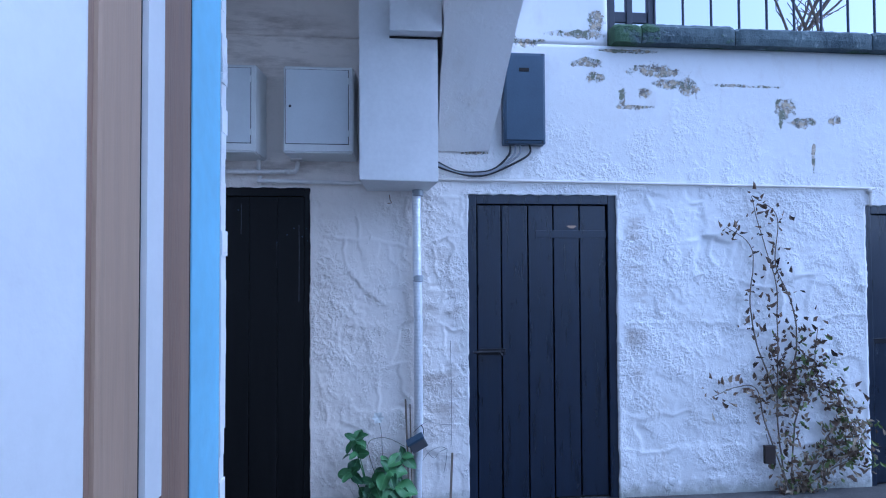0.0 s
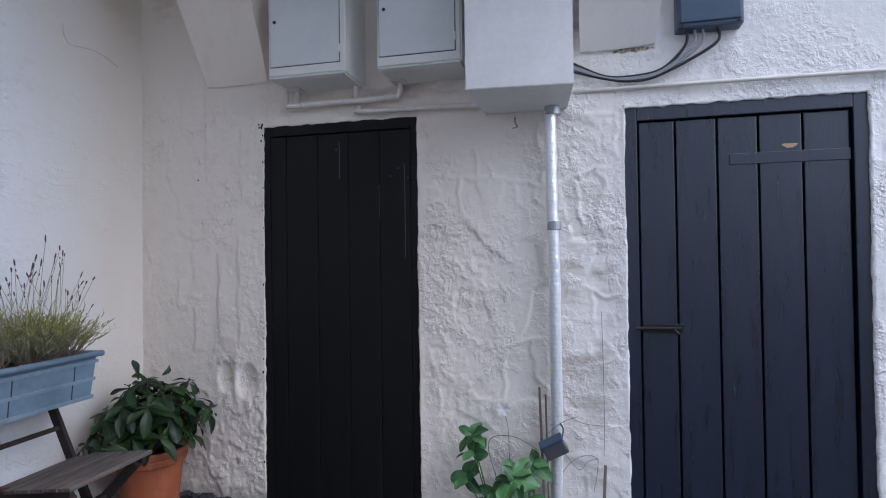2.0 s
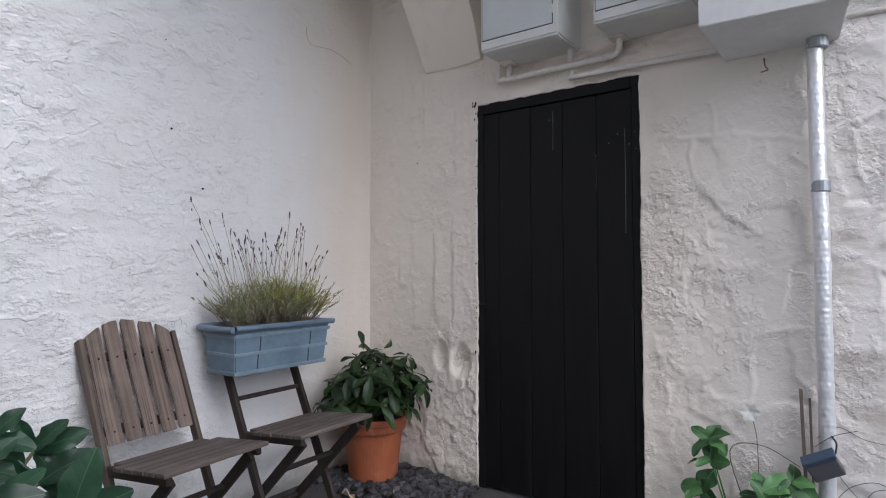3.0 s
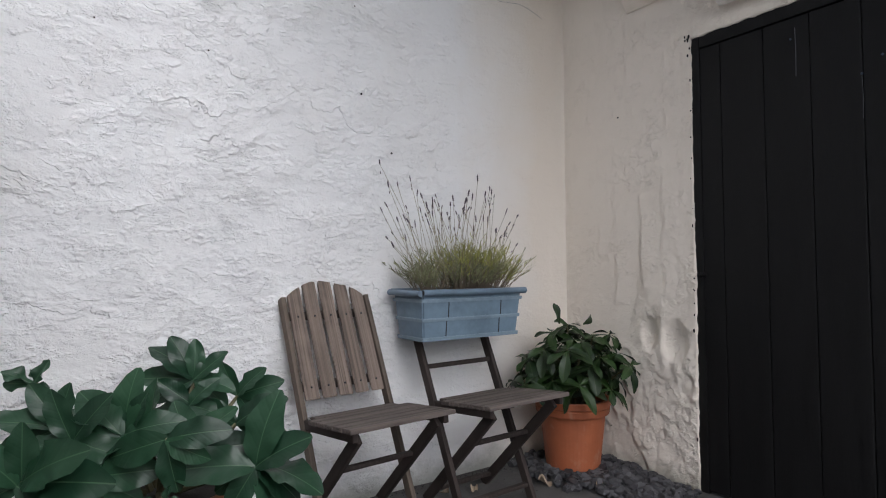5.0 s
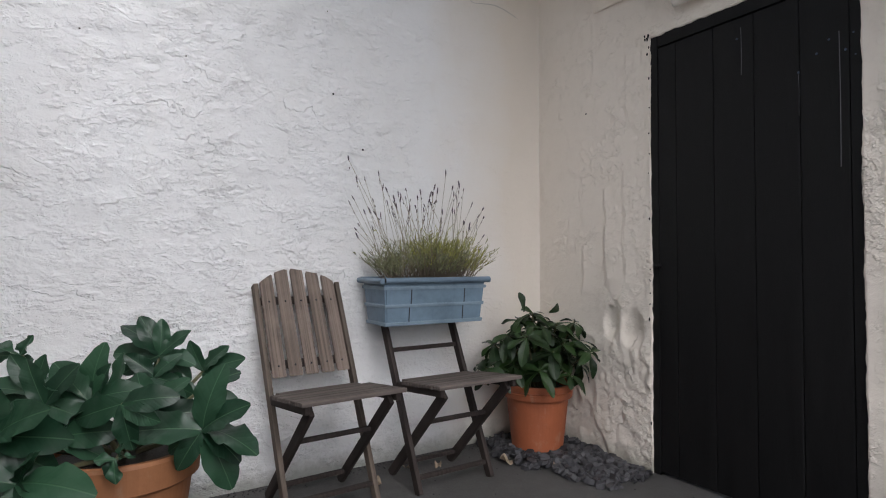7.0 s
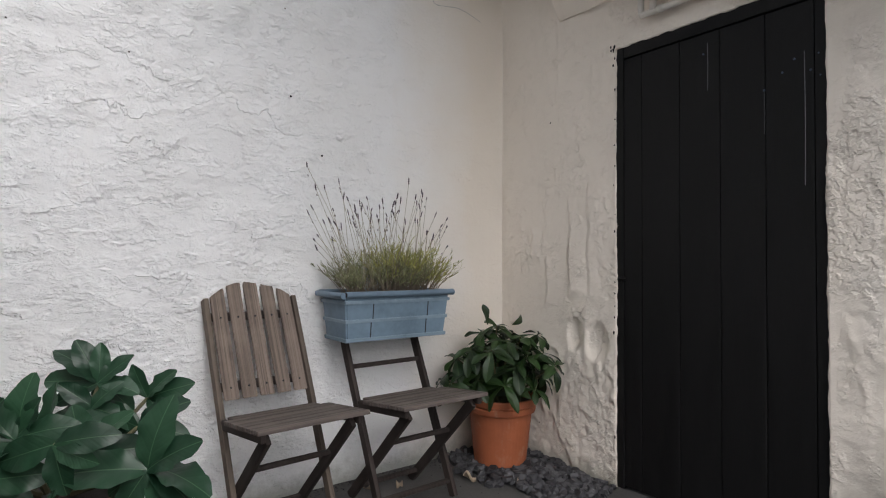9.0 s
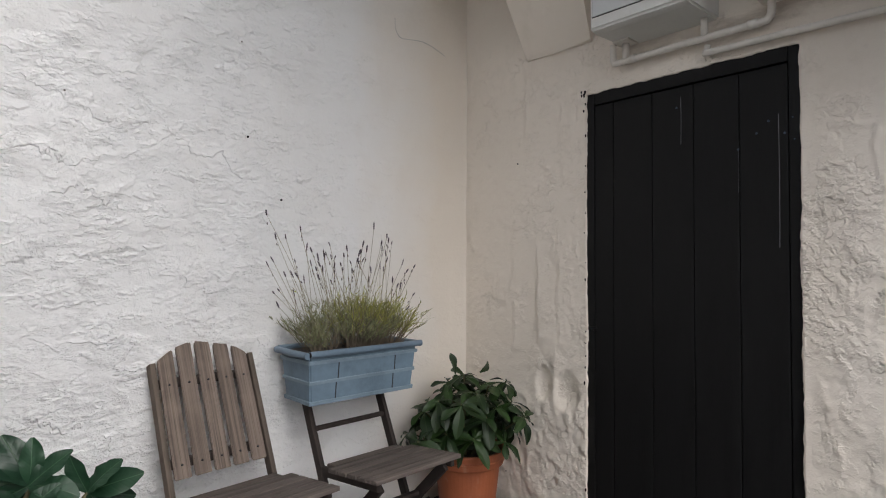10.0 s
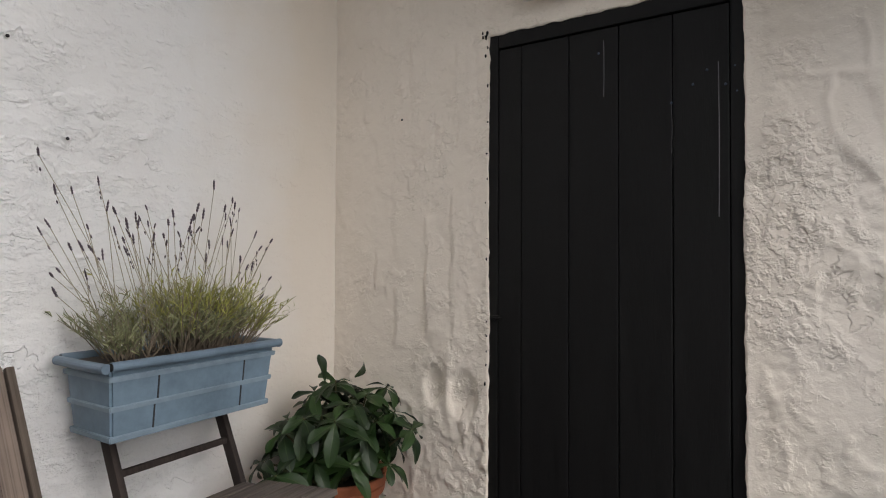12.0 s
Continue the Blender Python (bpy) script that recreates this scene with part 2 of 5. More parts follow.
def box(bm, lo, hi, bevel=0.0, m=None):
    """A box from corner to corner, with bevelled edges; m turns it about the origin."""
    verts = [bm.verts.new((x, y, z)) for x in (lo[0], hi[0]) for y in (lo[1], hi[1]) for z in (lo[2], hi[2])]
    faces = [bm.faces.new([verts[i] for i in f]) for f in ((0, 1, 3, 2), (4, 6, 7, 5), (0, 4, 5, 1), (2, 3, 7, 6), (0, 2, 6, 4), (1, 5, 7, 3))]
    if bevel:
        edges = list({e for f in faces for e in f.edges})
        made = bmesh.ops.bevel(bm, geom=edges, offset=bevel, segments=2, affect="EDGES", profile=0.6)
        verts = list({v for f in made["faces"] for v in f.verts} | {v for v in verts if v.is_valid})
    if m is not None:
        bmesh.ops.transform(bm, matrix=m, verts=verts)
    return verts


def boxed(lo, hi, bevel=0.0, m=None):
    bm = bmesh.new()
    box(bm, lo, hi, bevel, m)
    return bm


def bar(bm, a, b, width, depth, bevel=0.0, side=(0, 0, 1)):
    """A bar of rectangular section from a to b; side: the way its width goes, as near as can be."""
    a, b = Vector(a), Vector(b)
    z = (b - a).normalized()
    x = (Vector(side) - z * z.dot(Vector(side))).normalized()
    y = z.cross(x)
    m = Matrix((x, y, z)).transposed().to_4x4()
    m.translation = a
    return box(bm, (-width / 2, -depth / 2, 0), (width / 2, depth / 2, (b - a).length), bevel, m)


def tube(bm, points, radius, sides=8, closed=True):
    """A round tube along points; radius: one number or one for each point."""
    pts = [Vector(p) for p in points]
    radii = radius if isinstance(radius, (list, tuple)) else [radius] * len(pts)
    rings, up = [], None
    for i, p in enumerate(pts):
        way = (pts[min(i + 1, len(pts) - 1)] - pts[max(i - 1, 0)]).normalized()
        if up is None:
            up = way.orthogonal().normalized()
        up = (up - way * way.dot(up)).normalized()
        other = way.cross(up)
        rings.append([bm.verts.new(p + (up * math.cos(k) + other * math.sin(k)) * radii[i]) for k in (2 * math.pi * j / sides for j in range(sides))])
    for r, s in zip(rings, rings[1:]):
        for j in range(sides):
            bm.faces.new((r[j], r[(j + 1) % sides], s[(j + 1) % sides], s[j]))
    if closed:
        bm.faces.new(rings[0][::-1])
        bm.faces.new(rings[-1])


def bend(points, steps=6):
    """A smooth curve through points."""
    pts = [Vector(p) for p in points]
    out = []
    for i in range(len(pts) - 1):
        p0, p1, p2, p3 = pts[max(i - 1, 0)], pts[i], pts[i + 1], pts[min(i + 2, len(pts) - 1)]
        for k in range(steps):
            t = k / steps
            out.append(0.5 * ((2 * p1) + (p2 - p0) * t + (2 * p0 - 5 * p1 + 4 * p2 - p3) * t * t + (3 * p1 - p0 - 3 * p2 + p3) * t ** 3))
    return out + [pts[-1]]


def lathe(bm, profile, sides=40, at=(0, 0, 0)):
    """A turned shape from (radius, height) pairs."""
    rings = []
    for r, z in profile:
        rings.append([bm.verts.new((at[0] + r * math.cos(a), at[1] + r * math.sin(a), at[2] + z)) for a in (2 * math.pi * j / sides for j in range(sides))])
    for r, s in zip(rings, rings[1:]):
        for j in range(sides):
            bm.faces.new((r[j], r[(j + 1) % sides], s[(j + 1) % sides], s[j]))
    bm.faces.new(rings[0][::-1])
    bm.faces.new(rings[-1])


def fbm(x, y, z, octaves=4):
    return noise.fractal(Vector((x, y, z)), 0.9, 2.1, octaves)


# ---- structure ----
def relief_wall(name, material, label, us, vs, place, relief, openings, thick):
    """A rubble wall with an uneven face. us, vs: the grid's lines along and up; place(u, v, out) gives the world's point;
    relief(u, v): how far the face stands out; openings: (u0, u1, v0, v1), which go through the wall."""
    def inside(u, v):
        return any(a < u < b and c < v < d for a, b, c, d in openings)

    def ragged(u, v):
        for a, b, c, d in openings:
            if a - 1e-6 <= u <= b + 1e-6 and c - 1e-6 <= v <= d + 1e-6:
                if abs(u - a) < 1e-6 or abs(u - b) < 1e-6:
                    u += 0.005 * fbm(u * 3, v * 6, 7.0) + 0.0035 * fbm(u, v * 23, 1.0, 5) + 0.006 * max(0.0, fbm(u * 2, v * 9, 4.0, 4) - 0.35)
                if abs(v - d) < 1e-6:
                    v += 0.007 * fbm(u * 18, v * 3, 3.0)
                break
        return u, v

    nu, nv = len(us), len(vs)
    verts, faces = [], []
    for v in vs:
        for u in us:
            ru, rv = ragged(u, v)
            out = relief(ru, rv)
            for a, b, c, d in openings:
                near = max(a - u, u - b, c - v, v - d)
                if near < 0.05:
                    out += (max(out, 0.003) - out) * (1.0 - max(0.0, near) / 0.05)
            verts.append(place(ru, rv, out))
    keep = [[not inside((us[i] + us[i + 1]) / 2, (vs[j] + vs[j + 1]) / 2) for i in range(nu - 1)] for j in range(nv - 1)]
    for j in range(nv - 1):
        for i in range(nu - 1):
            if keep[j][i]:
                a = j * nu + i
                faces.append((a, a + 1, a + nu + 1, a + nu))
    back = {}

    def rear(k):
        if k not in back:
            j, i = divmod(k, nu)
            back[k] = len(verts)
            ru, rv = ragged(us[i], vs[j])
            verts.append(place(ru, rv, -thick))
        return back[k]

    def kept(j, i):
        return 0 <= j < nv - 1 and 0 <= i < nu - 1 and keep[j][i]

    for j in range(nv - 1):
        for i in range(nu - 1):
            if keep[j][i]:
                a = j * nu + i
                for near, p, q in (((j - 1, i), a, a + 1), ((j + 1, i), a + nu + 1, a + nu), ((j, i - 1), a + nu, a), ((j, i + 1), a + 1, a + nu + 1)):
                    if not kept(*near):
                        faces.append((q, p, rear(p), rear(q)))
    # the plain rear face, in panels round the openings
    ru = sorted({us[0], us[-1], *[o[k] for o in openings for k in (0, 1) if us[0] < o[k] < us[-1]]})
    rv = sorted({vs[0], vs[-1], *[o[k] for o in openings for k in (2, 3) if vs[0] < o[k] < vs[-1]]})
    for u0, u1 in zip(ru, ru[1:]):
        for v0, v1 in zip(rv, rv[1:]):
            if not inside((u0 + u1) / 2, (v0 + v1) / 2):
                k = len(verts)
                verts += [place(u0, v0, -thick), place(u0, v1, -thick), place(u1, v1, -thick), place(u1, v0, -thick)]
                faces.append((k, k + 1, k + 2, k + 3))
    mesh = bpy.data.meshes.new(name)
    mesh.from_pydata(verts, [], faces)
    mesh.materials.append(material)
    mesh.shade_smooth()
    mesh.update()
    return tagged(new(name, mesh), label, "wall", "", "structure")


def lines(lo, hi, step, fixed=()):
    """Grid lines from lo to hi about step apart that meet the fixed ones exactly."""
    stops = sorted({lo, hi, *[f for f in fixed if lo < f < hi]})
    out = [lo]
    for a, b in zip(stops, stops[1:]):
        count = max(1, round((b - a) / step))
        out += [a + (b - a) * (k + 1) / count for k in range(count)]
    return out


def stones(u, v, size_u, size_v, seed, crisp=2.2):
    """The swelling of rubble stones under the limewash, 0 in the joints to 1."""
    wu, wv = u + 0.05 * fbm(u * 4, v * 4, seed, 2), v + 0.04 * fbm(u * 4, v * 4, seed + 9, 2)
    d = noise.voronoi(Vector((wu / size_u, wv / size_v, seed)))[0]
    return min(1.0, (d[1] - d[0]) * crisp)


def blocks(u, v, wide, high, seed, soft=0.018):
    """Roughly squared stones in courses, each with a flat face of its own height: -1 to 1, 0 in the joints."""
    wu = u + 0.11 * fbm(u * 2.6, v * 2.6, seed, 3) + 0.012 * fbm(u * 17, v * 17, seed, 2)
    wv = v + 0.09 * fbm(u * 2.2, v * 2.6, seed + 5, 3) + 0.012 * fbm(u * 17, v * 17, seed + 4, 2)
    row = math.floor(wv / high)
    width = wide * (0.75 + 0.5 * noise.cell(Vector((row + 0.5, seed, 0.5))))
    along = wu / width + 0.37 * row
    col = math.floor(along)
    fv, fu = wv / high - row, along - col
    gap = min(fv, 1.0 - fv) * high, min(fu, 1.0 - fu) * width
    near = min(1.0, min(gap) / soft)
    face = noise.cell(Vector((row + 0.5, col + 0.5, seed + 0.5))) * 2.0 - 1.0
    tilt = (noise.cell(Vector((row + 0.5, col + 0.5, seed + 7.5))) - 0.5) * (fv - 0.5) * 1.4
    return (face + tilt) * near * near * (3.0 - 2.0 * near)


def bump_at(u, v, cu, cv, ru, rv, power=1):
    return math.exp(-(((u - cu) / ru) ** 2 + ((v - cv) / rv) ** 2) ** power)


def facets(u, v, size_u, size_v, seed):
    """Chipped stone faces, each a plane with its own tilt, about -0.5 to 0.5."""
    wu, wv = u + 0.03 * fbm(u * 5, v * 5, seed, 3), v + 0.03 * fbm(u * 5, v * 5, seed + 9, 3)
    d, near = noise.voronoi(Vector((wu / size_u, wv / size_v, seed)))
    c = near[0]
    tu, tv = noise.cell(c * 7.3) - 0.5, noise.cell(c * 5.1 + Vector((3, 5, 1))) - 0.5
    return ((wu / size_u - c.x) * tu + (wv / size_v - c.y) * tv + 0.5 * (noise.cell(c * 3.7) - 0.5)) * (0.45 + 0.55 * min(1.0, (d[1] - d[0]) * 9.0))


def unit(x):
    return max(0.0, min(1.0, x))


def hollow(u, v, cu, cv, ru, rv):
    """A scooped hollow with a crisp edge, 0 to 1."""
    return max(0.0, 1.0 - ((u - cu) / ru) ** 2 - ((v - cv) / rv) ** 2)


def back_relief(u, v):
    low = unit((2.03 - v) / 0.14)
    rough = unit(0.45 + 1.9 * fbm(u * 1.7, v * 1.7, 21.0, 2))
    shown = unit(0.45 + 2.2 * fbm(u * 2.1, v * 2.1, 33.0, 2))
    for a, b, c, d in OPENINGS:
        rough = max(rough, 0.9 * unit(1.0 - max(a - u, u - b, v - d) / 0.10))
    out = 0.005 * fbm(u * 1.4, v * 1.4, 5.0, 2)
    grains = max(0.0, fbm(u * 30, v * 30, 2.0, 4) - 0.12)
    if u < -1.18:
        foot = unit((0.60 - v + 0.05 * fbm(u * 9, 1.0, 3.0)) / 0.05)
        edge = unit((u + 1.33) / 0.05)
        out += 0.0025 * facets(u, v, 0.16, 0.30, 4.0)
        out += foot * (0.008 + 0.005 * facets(u, v, 0.10, 0.11, 8.0) + 0.0025 * facets(u, v, 0.035, 0.04, 18.0) + 0.005 * grains)
        out += (0.3 * rough + edge) * (1.0 - foot) * (0.004 * grains + 0.003 * facets(u, v, 0.06, 0.07, 12.0))
        out -= 0.026 * hollow(u, v, -1.434, 0.640, 0.050, 0.085) + 0.028 * hollow(u, v, -1.302, 0.620, 0.064, 0.100)
        out += 0.010 * bump_at(u, v, -1.368, 0.65, 0.014, 0.12)
        for cu, v0, v1, deep in ((-1.475, 0.82, 1.30, 0.007), (-1.36, 0.80, 1.38, 0.005), (-1.72, 0.98, 1.16, 0.007), (-1.56, 1.36, 1.46, 0.005), (-1.34, 1.55, 1.95, 0.005), (-1.545, 1.78, 2.2, 0.006), (-1.62, 0.76, 1.02, 0.007)):
            edge_u = cu + 0.012 * fbm(cu, v * 7, 2.0, 3)
            out += deep * unit((u - edge_u) / 0.008) * unit((edge_u + 0.11 - u) / 0.10) * unit((v - v0) / 0.03) * unit((v1 - v) / 0.03)
    else:
        out += (0.0005 + 0.0030 * low) * blocks(u, v, 0.36, 0.27, 3.0, 0.02) * shown
        out += low * (0.3 + 0.7 * rough) * 0.0045 * facets(u, v, 0.19, 0.15, 6.0)
        out += low * rough * rough * (0.005 * grains + 0.0012 * facets(u, v, 0.045, 0.05, 15.0))
    return out + 0.0008 * fbm(u * 11, v * 9, 2.0, 4)


def side_relief(u, v):
    rough = max(0.10, min(1.0, (3.0 - u) / 0.9)) * max(0.35, min(1.0, (3.0 - v) / 1.2))
    out = 0.006 * fbm(u * 1.5, v * 1.7, 11.0, 2)
    out += rough * (0.003 * (stones(u, v, 0.34, 0.20, 12.0) - 0.6) + 0.003 * fbm(u * 6, v * 11, 4.0, 4))
    # sagging laps of old coats, each ending in a lip
    phase = v * 7.0 + 2.0 * fbm(u * 2.4, v * 2.4, 3.0, 6)
    lap = unit(3.0 * fbm(u * 2.6, v * 4.2, 17.0, 3))
    saw = 1.0 - (phase - math.floor(phase))
    out += rough * lap * 0.004 * min(saw, (1.0 - saw) * 16.0)
    corner = max(0.0, (u - 3.36) / 0.1)
    return out + 0.02 * corner * corner


WALL_Y, WALL_X = 3.45, -1.956
OPENINGS = [(-1.2, -0.377, -0.02, 1.935), (0.584, 1.533, -0.02, 1.902), (3.238, 4.14, -0.02, 1.845)]
relief_wall("wall_north", M_WALL_BACK, "thickly limewashed rubble wall with three doorways", lines(-2.3, -1.98, 0.08)[:-1] + lines(-1.98, 0.62, 0.0075, [o[k] for o in OPENINGS for k in (0, 1)]) + lines(0.62, 5.2, 0.014, [o[k] for o in OPENINGS for k in (0, 1)])[1:],
                        lines(-0.02, 2.0, 0.0085, [o[3] for o in OPENINGS]) + lines(2.0, 2.86, 0.02)[1:], lambda u, v, d: (u, WALL_Y - d, v), back_relief, OPENINGS, 0.35)
relief_wall("wall_upper", M_WALL_BACK, "limewashed upper wall beside the railing", lines(-2.3, 1.49, 0.03), lines(2.86, 4.2, 0.03),
                         lambda u, v, d: (u, WALL_Y - d, v), back_relief, [], 0.35)
relief_wall("wall_west", M_WALL_LEFT, "limewashed rubble wall with flaking ridges", lines(0.79, 3.5, 0.010), lines(-0.02, 2.6, 0.008) + lines(2.6, 3.6, 0.03)[1:],
                        lambda u, v, d: (WALL_X + d, u, v), side_relief, [], 0.35)

# the house whose corner the walk passes, and unseen walls added round the yard
# only its edge shows; the unseen height is set for the shade it casts
structure("wall_house", boxed((-2.306, 0.41, -0.02), (-0.148, 0.785, 2.95)), M_HOUSE, "tall limewashed wall of the house", "wall")
# never in view: wall and lintel added to darken the jamb
bm = bmesh.new()
box(bm, (0.98, 0.40, -0.02), (1.60, 0.785, 2.55))
box(bm, (-0.146, 0.40, 2.352), (0.978, 0.785, 2.55))
structure("wall_doorway_shade", bm, M_HOUSE, "unseen limewashed wall and lintel added to shade the doorway", "wall")
# unseen, added to cut the sky light on the white boarded wall
structure("wall_passage_shade", boxed((1.05, -2.2, -0.02), (1.2, 0.394, 2.35)), M_HOUSE, "unseen limewashed wall added to shade the passage", "wall")
structure("wall_passage", boxed((-0.30, -2.2, -0.02), (-0.139, 0.408, 2.35), 0.008), M_WHITE_BOARD, "white painted boarded wall beside the doorway", "wall")
# both out of view and added; the east one's height limits low sky light
structure("wall_south_unseen", boxed((-0.30, -5.2, -0.02), (7.0, -4.9, 2.2)), M_HOUSE, "unseen limewashed wall added to close the yard", "wall")
structure("wall_east_unseen", boxed((7.0, -5.2, -0.02), (7.3, 3.45, 1.9)), M_HOUSE, "unseen limewashed wall added to close the yard", "wall")

bm = bmesh.new()
for f in ([(-80, -80), (80, -80), (80, 80), (-80, 80)],):
    bm.faces.new([bm.verts.new((x, y, 0.0)) for x, y in f])
structure("ground", bm, M_FLOOR, "worn grey concrete yard floor", "ground")
structure("terrace", boxed((1.50, 3.81, -0.02), (40, 40, 2.80)), M_FLOOR, "raised terrace behind the yard wall", "terrace")
# unseen slab that the corbels carry; its reach south is set for shade
structure("ceiling_landing", boxed((-2.29, 1.50, 3.17), (0.98, 3.43, 3.33), 0.01), M_SLAB, "white painted landing slab overhead", "landing")


def wood(name, colour, rough=0.75, along="y"):
    """Weathered wood with grain along its length."""
    n = Nodes(name)
    squeeze = {"x": (0.09, 9, 9), "y": (9, 0.09, 9), "z": (0.25, 9, 0.09)}[along]
    v = n.scaled(squeeze)
    grain, blot = n.noise(9.0, 4, 0.6, v, 0.1), n.noise(7.0, 3)
    tint = n.random()
    streak = n.noise(26.0, 4, 0.6, n.scaled(tuple(q if q > 1 else 0.06 for q in squeeze)), 0.1)
    col = n.mix(n.ramp(grain, 0.38, 0.62), tuple(c * 0.42 for c in colour), colour)
    col = n.mix(n.math("MULTIPLY", n.ramp(streak, 0.50, 0.62), 0.7), col, tuple(c * 0.35 for c in colour))
    col = n.mix(n.math("MULTIPLY", n.ramp(blot, 0.45, 0.75), 0.45), col, tuple(c * 1.35 for c in colour))
    col = n.mix(n.ramp(tint, 0.0, 1.0, 0.0, 0.3), col, tuple(c * 0.55 for c in colour))
    return n.done(col, rough, n.bump(grain, 0.0015), Specular_IOR_Level=0.3)


def leaf_material(name, dark, light, rib, rough=0.4, rib_width=0.06):
    """A leaf whose blade runs along y and whose pale midrib lies at x = 0."""
    n = Nodes(name)
    sep = n.add("ShaderNodeSeparateXYZ")
    n.put(n.coord, sep.inputs[0])
    side = n.math("ABSOLUTE", sep.outputs["X"])
    veins = n.math("ABSOLUTE", n.math("SUBTRACT", n.math("FRACT", n.math("ADD", n.math("MULTIPLY", sep.outputs["Y"], 32.0), n.math("MULTIPLY", side, -32.0))), 0.5))
    col = n.mix(n.random(), dark, light)
    col = n.mix(n.math("MULTIPLY", n.ramp(n.noise(6.0, 4), 0.4, 0.7), 0.4), col, light)
    col = n.mix(n.math("MULTIPLY", n.ramp(veins, 0.04, 0.0), 0.05), col, rib)
    col = n.mix(n.math("MULTIPLY", n.ramp(side, rib_width, rib_width * 0.3), 0.6), col, rib)
    return n.done(col, rough, n.bump(n.math("ADD", n.math("MULTIPLY", n.ramp(veins, 0.0, 0.25), 0.6), n.ramp(side, 0.0, rib_width * 1.5)), 0.002, 0.2), Specular_IOR_Level=0.35)


def islands(name, dark, light, rough=0.7):
    n = Nodes(name)
    col = n.mix(n.random(True), dark, light)
    col = n.mix(n.math("MULTIPLY", n.ramp(n.noise(40.0, 3), 0.4, 0.7), 0.35), col, tuple(c * 1.5 for c in light))
    return n.done(col, rough, n.bump(n.noise(70.0, 4), 0.002), Specular_IOR_Level=0.35)


def terracotta(name, colour):
    n = Nodes(name)
    blot, fine = n.noise(6.0, 5, 0.6), n.noise(70.0, 3)
    col = n.mix(n.ramp(blot, 0.35, 0.7), tuple(c * 0.72 for c in colour), colour)
    lime = n.math("MULTIPLY", n.ramp(n.noise(14.0, 5, 0.65, n.scaled((1, 1, 0.6))), 0.60, 0.75), 0.3)
    col = n.mix(lime, col, (0.45, 0.36, 0.28))
    return n.done(col, 0.62, n.bump(fine, 0.0008))


def foil():
    n = Nodes("crinkled foil")
    crumple = n.voronoi(70.0, vector=n.scaled((1, 1, 0.6)))
    col = n.mix(n.noise(30.0, 3), (0.72, 0.74, 0.77), (0.93, 0.94, 0.95))
    return n.done(col, 0.36, n.bump(crumple, 0.0018), 0.55)


M_FRAME = plain("brown door frame", (0.28, 0.175, 0.115), 0.55, 0.14, 50.0, 0.0008, stretch=(8, 8, 0.4))
M_LINING = plain("tan door lining", (0.43, 0.30, 0.20), 0.6, 0.10, 50.0, 0.0006, stretch=(8, 8, 0.3))
M_BLUE_REVEAL = plain("pale blue reveal paint", (0.30, 0.58, 0.78), 0.6, 0.06, 40.0, 0.001)
M_WHITE_PAINT = plain("white gloss paint", (0.78, 0.78, 0.77), 0.45, 0.04, 60.0)
M_CABINET = plain("off-white cabinet plastic", (0.70, 0.70, 0.67), 0.45, 0.05, 90.0)
M_CABINET_DOOR = plain("pale grey cabinet door", (0.60, 0.62, 0.62), 0.42, 0.04, 90.0)
M_BOXING = plain("white painted boxing", (0.76, 0.76, 0.75), 0.55, 0.05, 40.0)
M_GAP = plain("dark gap", (0.02, 0.02, 0.02), 0.9, 0.1)
M_PIPE = plain("white painted pipe", (0.74, 0.70, 0.64), 0.5, 0.08, 40.0)
M_GREY_BOX = plain("slate grey meter box", (0.046, 0.076, 0.122), 0.42, 0.10, 90.0)
M_CABLE = plain("black cable", (0.02, 0.02, 0.024), 0.5, 0.15)
M_CABLE_GREY = plain("grey cable", (0.30, 0.31, 0.33), 0.5, 0.1)
M_DARK_METAL = plain("dark metal", (0.035, 0.035, 0.04), 0.45, 0.2, 80.0, metal=0.6)
M_FLOOD = plain("dark grey lamp housing", (0.10, 0.10, 0.11), 0.5, 0.1)
M_FOIL = foil()
M_BAND = plain("galvanised band", (0.42, 0.44, 0.47), 0.45, 0.1, 60.0, metal=0.8)
M_SEAT_WOOD = wood("weathered seat wood", (0.145, 0.120, 0.108))
M_BACK_WOOD = wood("weathered back slats", (0.242, 0.190, 0.158), along="z")
M_DARK_WOOD = wood("dark stained frame", (0.050, 0.038, 0.034), along="z")
M_TROUGH = plain("blue-grey trough plastic", (0.165, 0.238, 0.308), 0.5, 0.20, 30.0, 0.0008)
# paler than the body: chalky wear, and the bevels' highlights put into the colour
M_TROUGH_BAND = plain("worn trough bands with painted highlight", (0.225, 0.302, 0.370), 0.5, 0.18, 45.0, 0.0008)
M_TROUGH_RIM = plain("dark blue-grey rim", (0.145, 0.205, 0.270), 0.45, 0.16, 30.0)
M_SOIL = concrete("dark potting soil", (0.035, 0.026, 0.02))
M_TERRACOTTA = terracotta("orange terracotta", (0.39, 0.112, 0.045))
M_TERRACOTTA_BROWN = terracotta("brown terracotta", (0.37, 0.155, 0.065))
M_LEAF_LAUREL = leaf_material("large laurel leaf", (0.009, 0.032, 0.017), (0.027, 0.076, 0.039), (0.080, 0.15, 0.080), 0.34, 0.0022)
M_LEAF_RHODO = leaf_material("rhododendron leaf", (0.006, 0.018, 0.005), (0.022, 0.052, 0.011), (0.05, 0.075, 0.025), 0.45, 0.002)
M_LEAF_FRESH = leaf_material("fresh green leaf", (0.013, 0.048, 0.016), (0.075, 0.18, 0.058), (0.14, 0.28, 0.10), 0.45, 0.003)
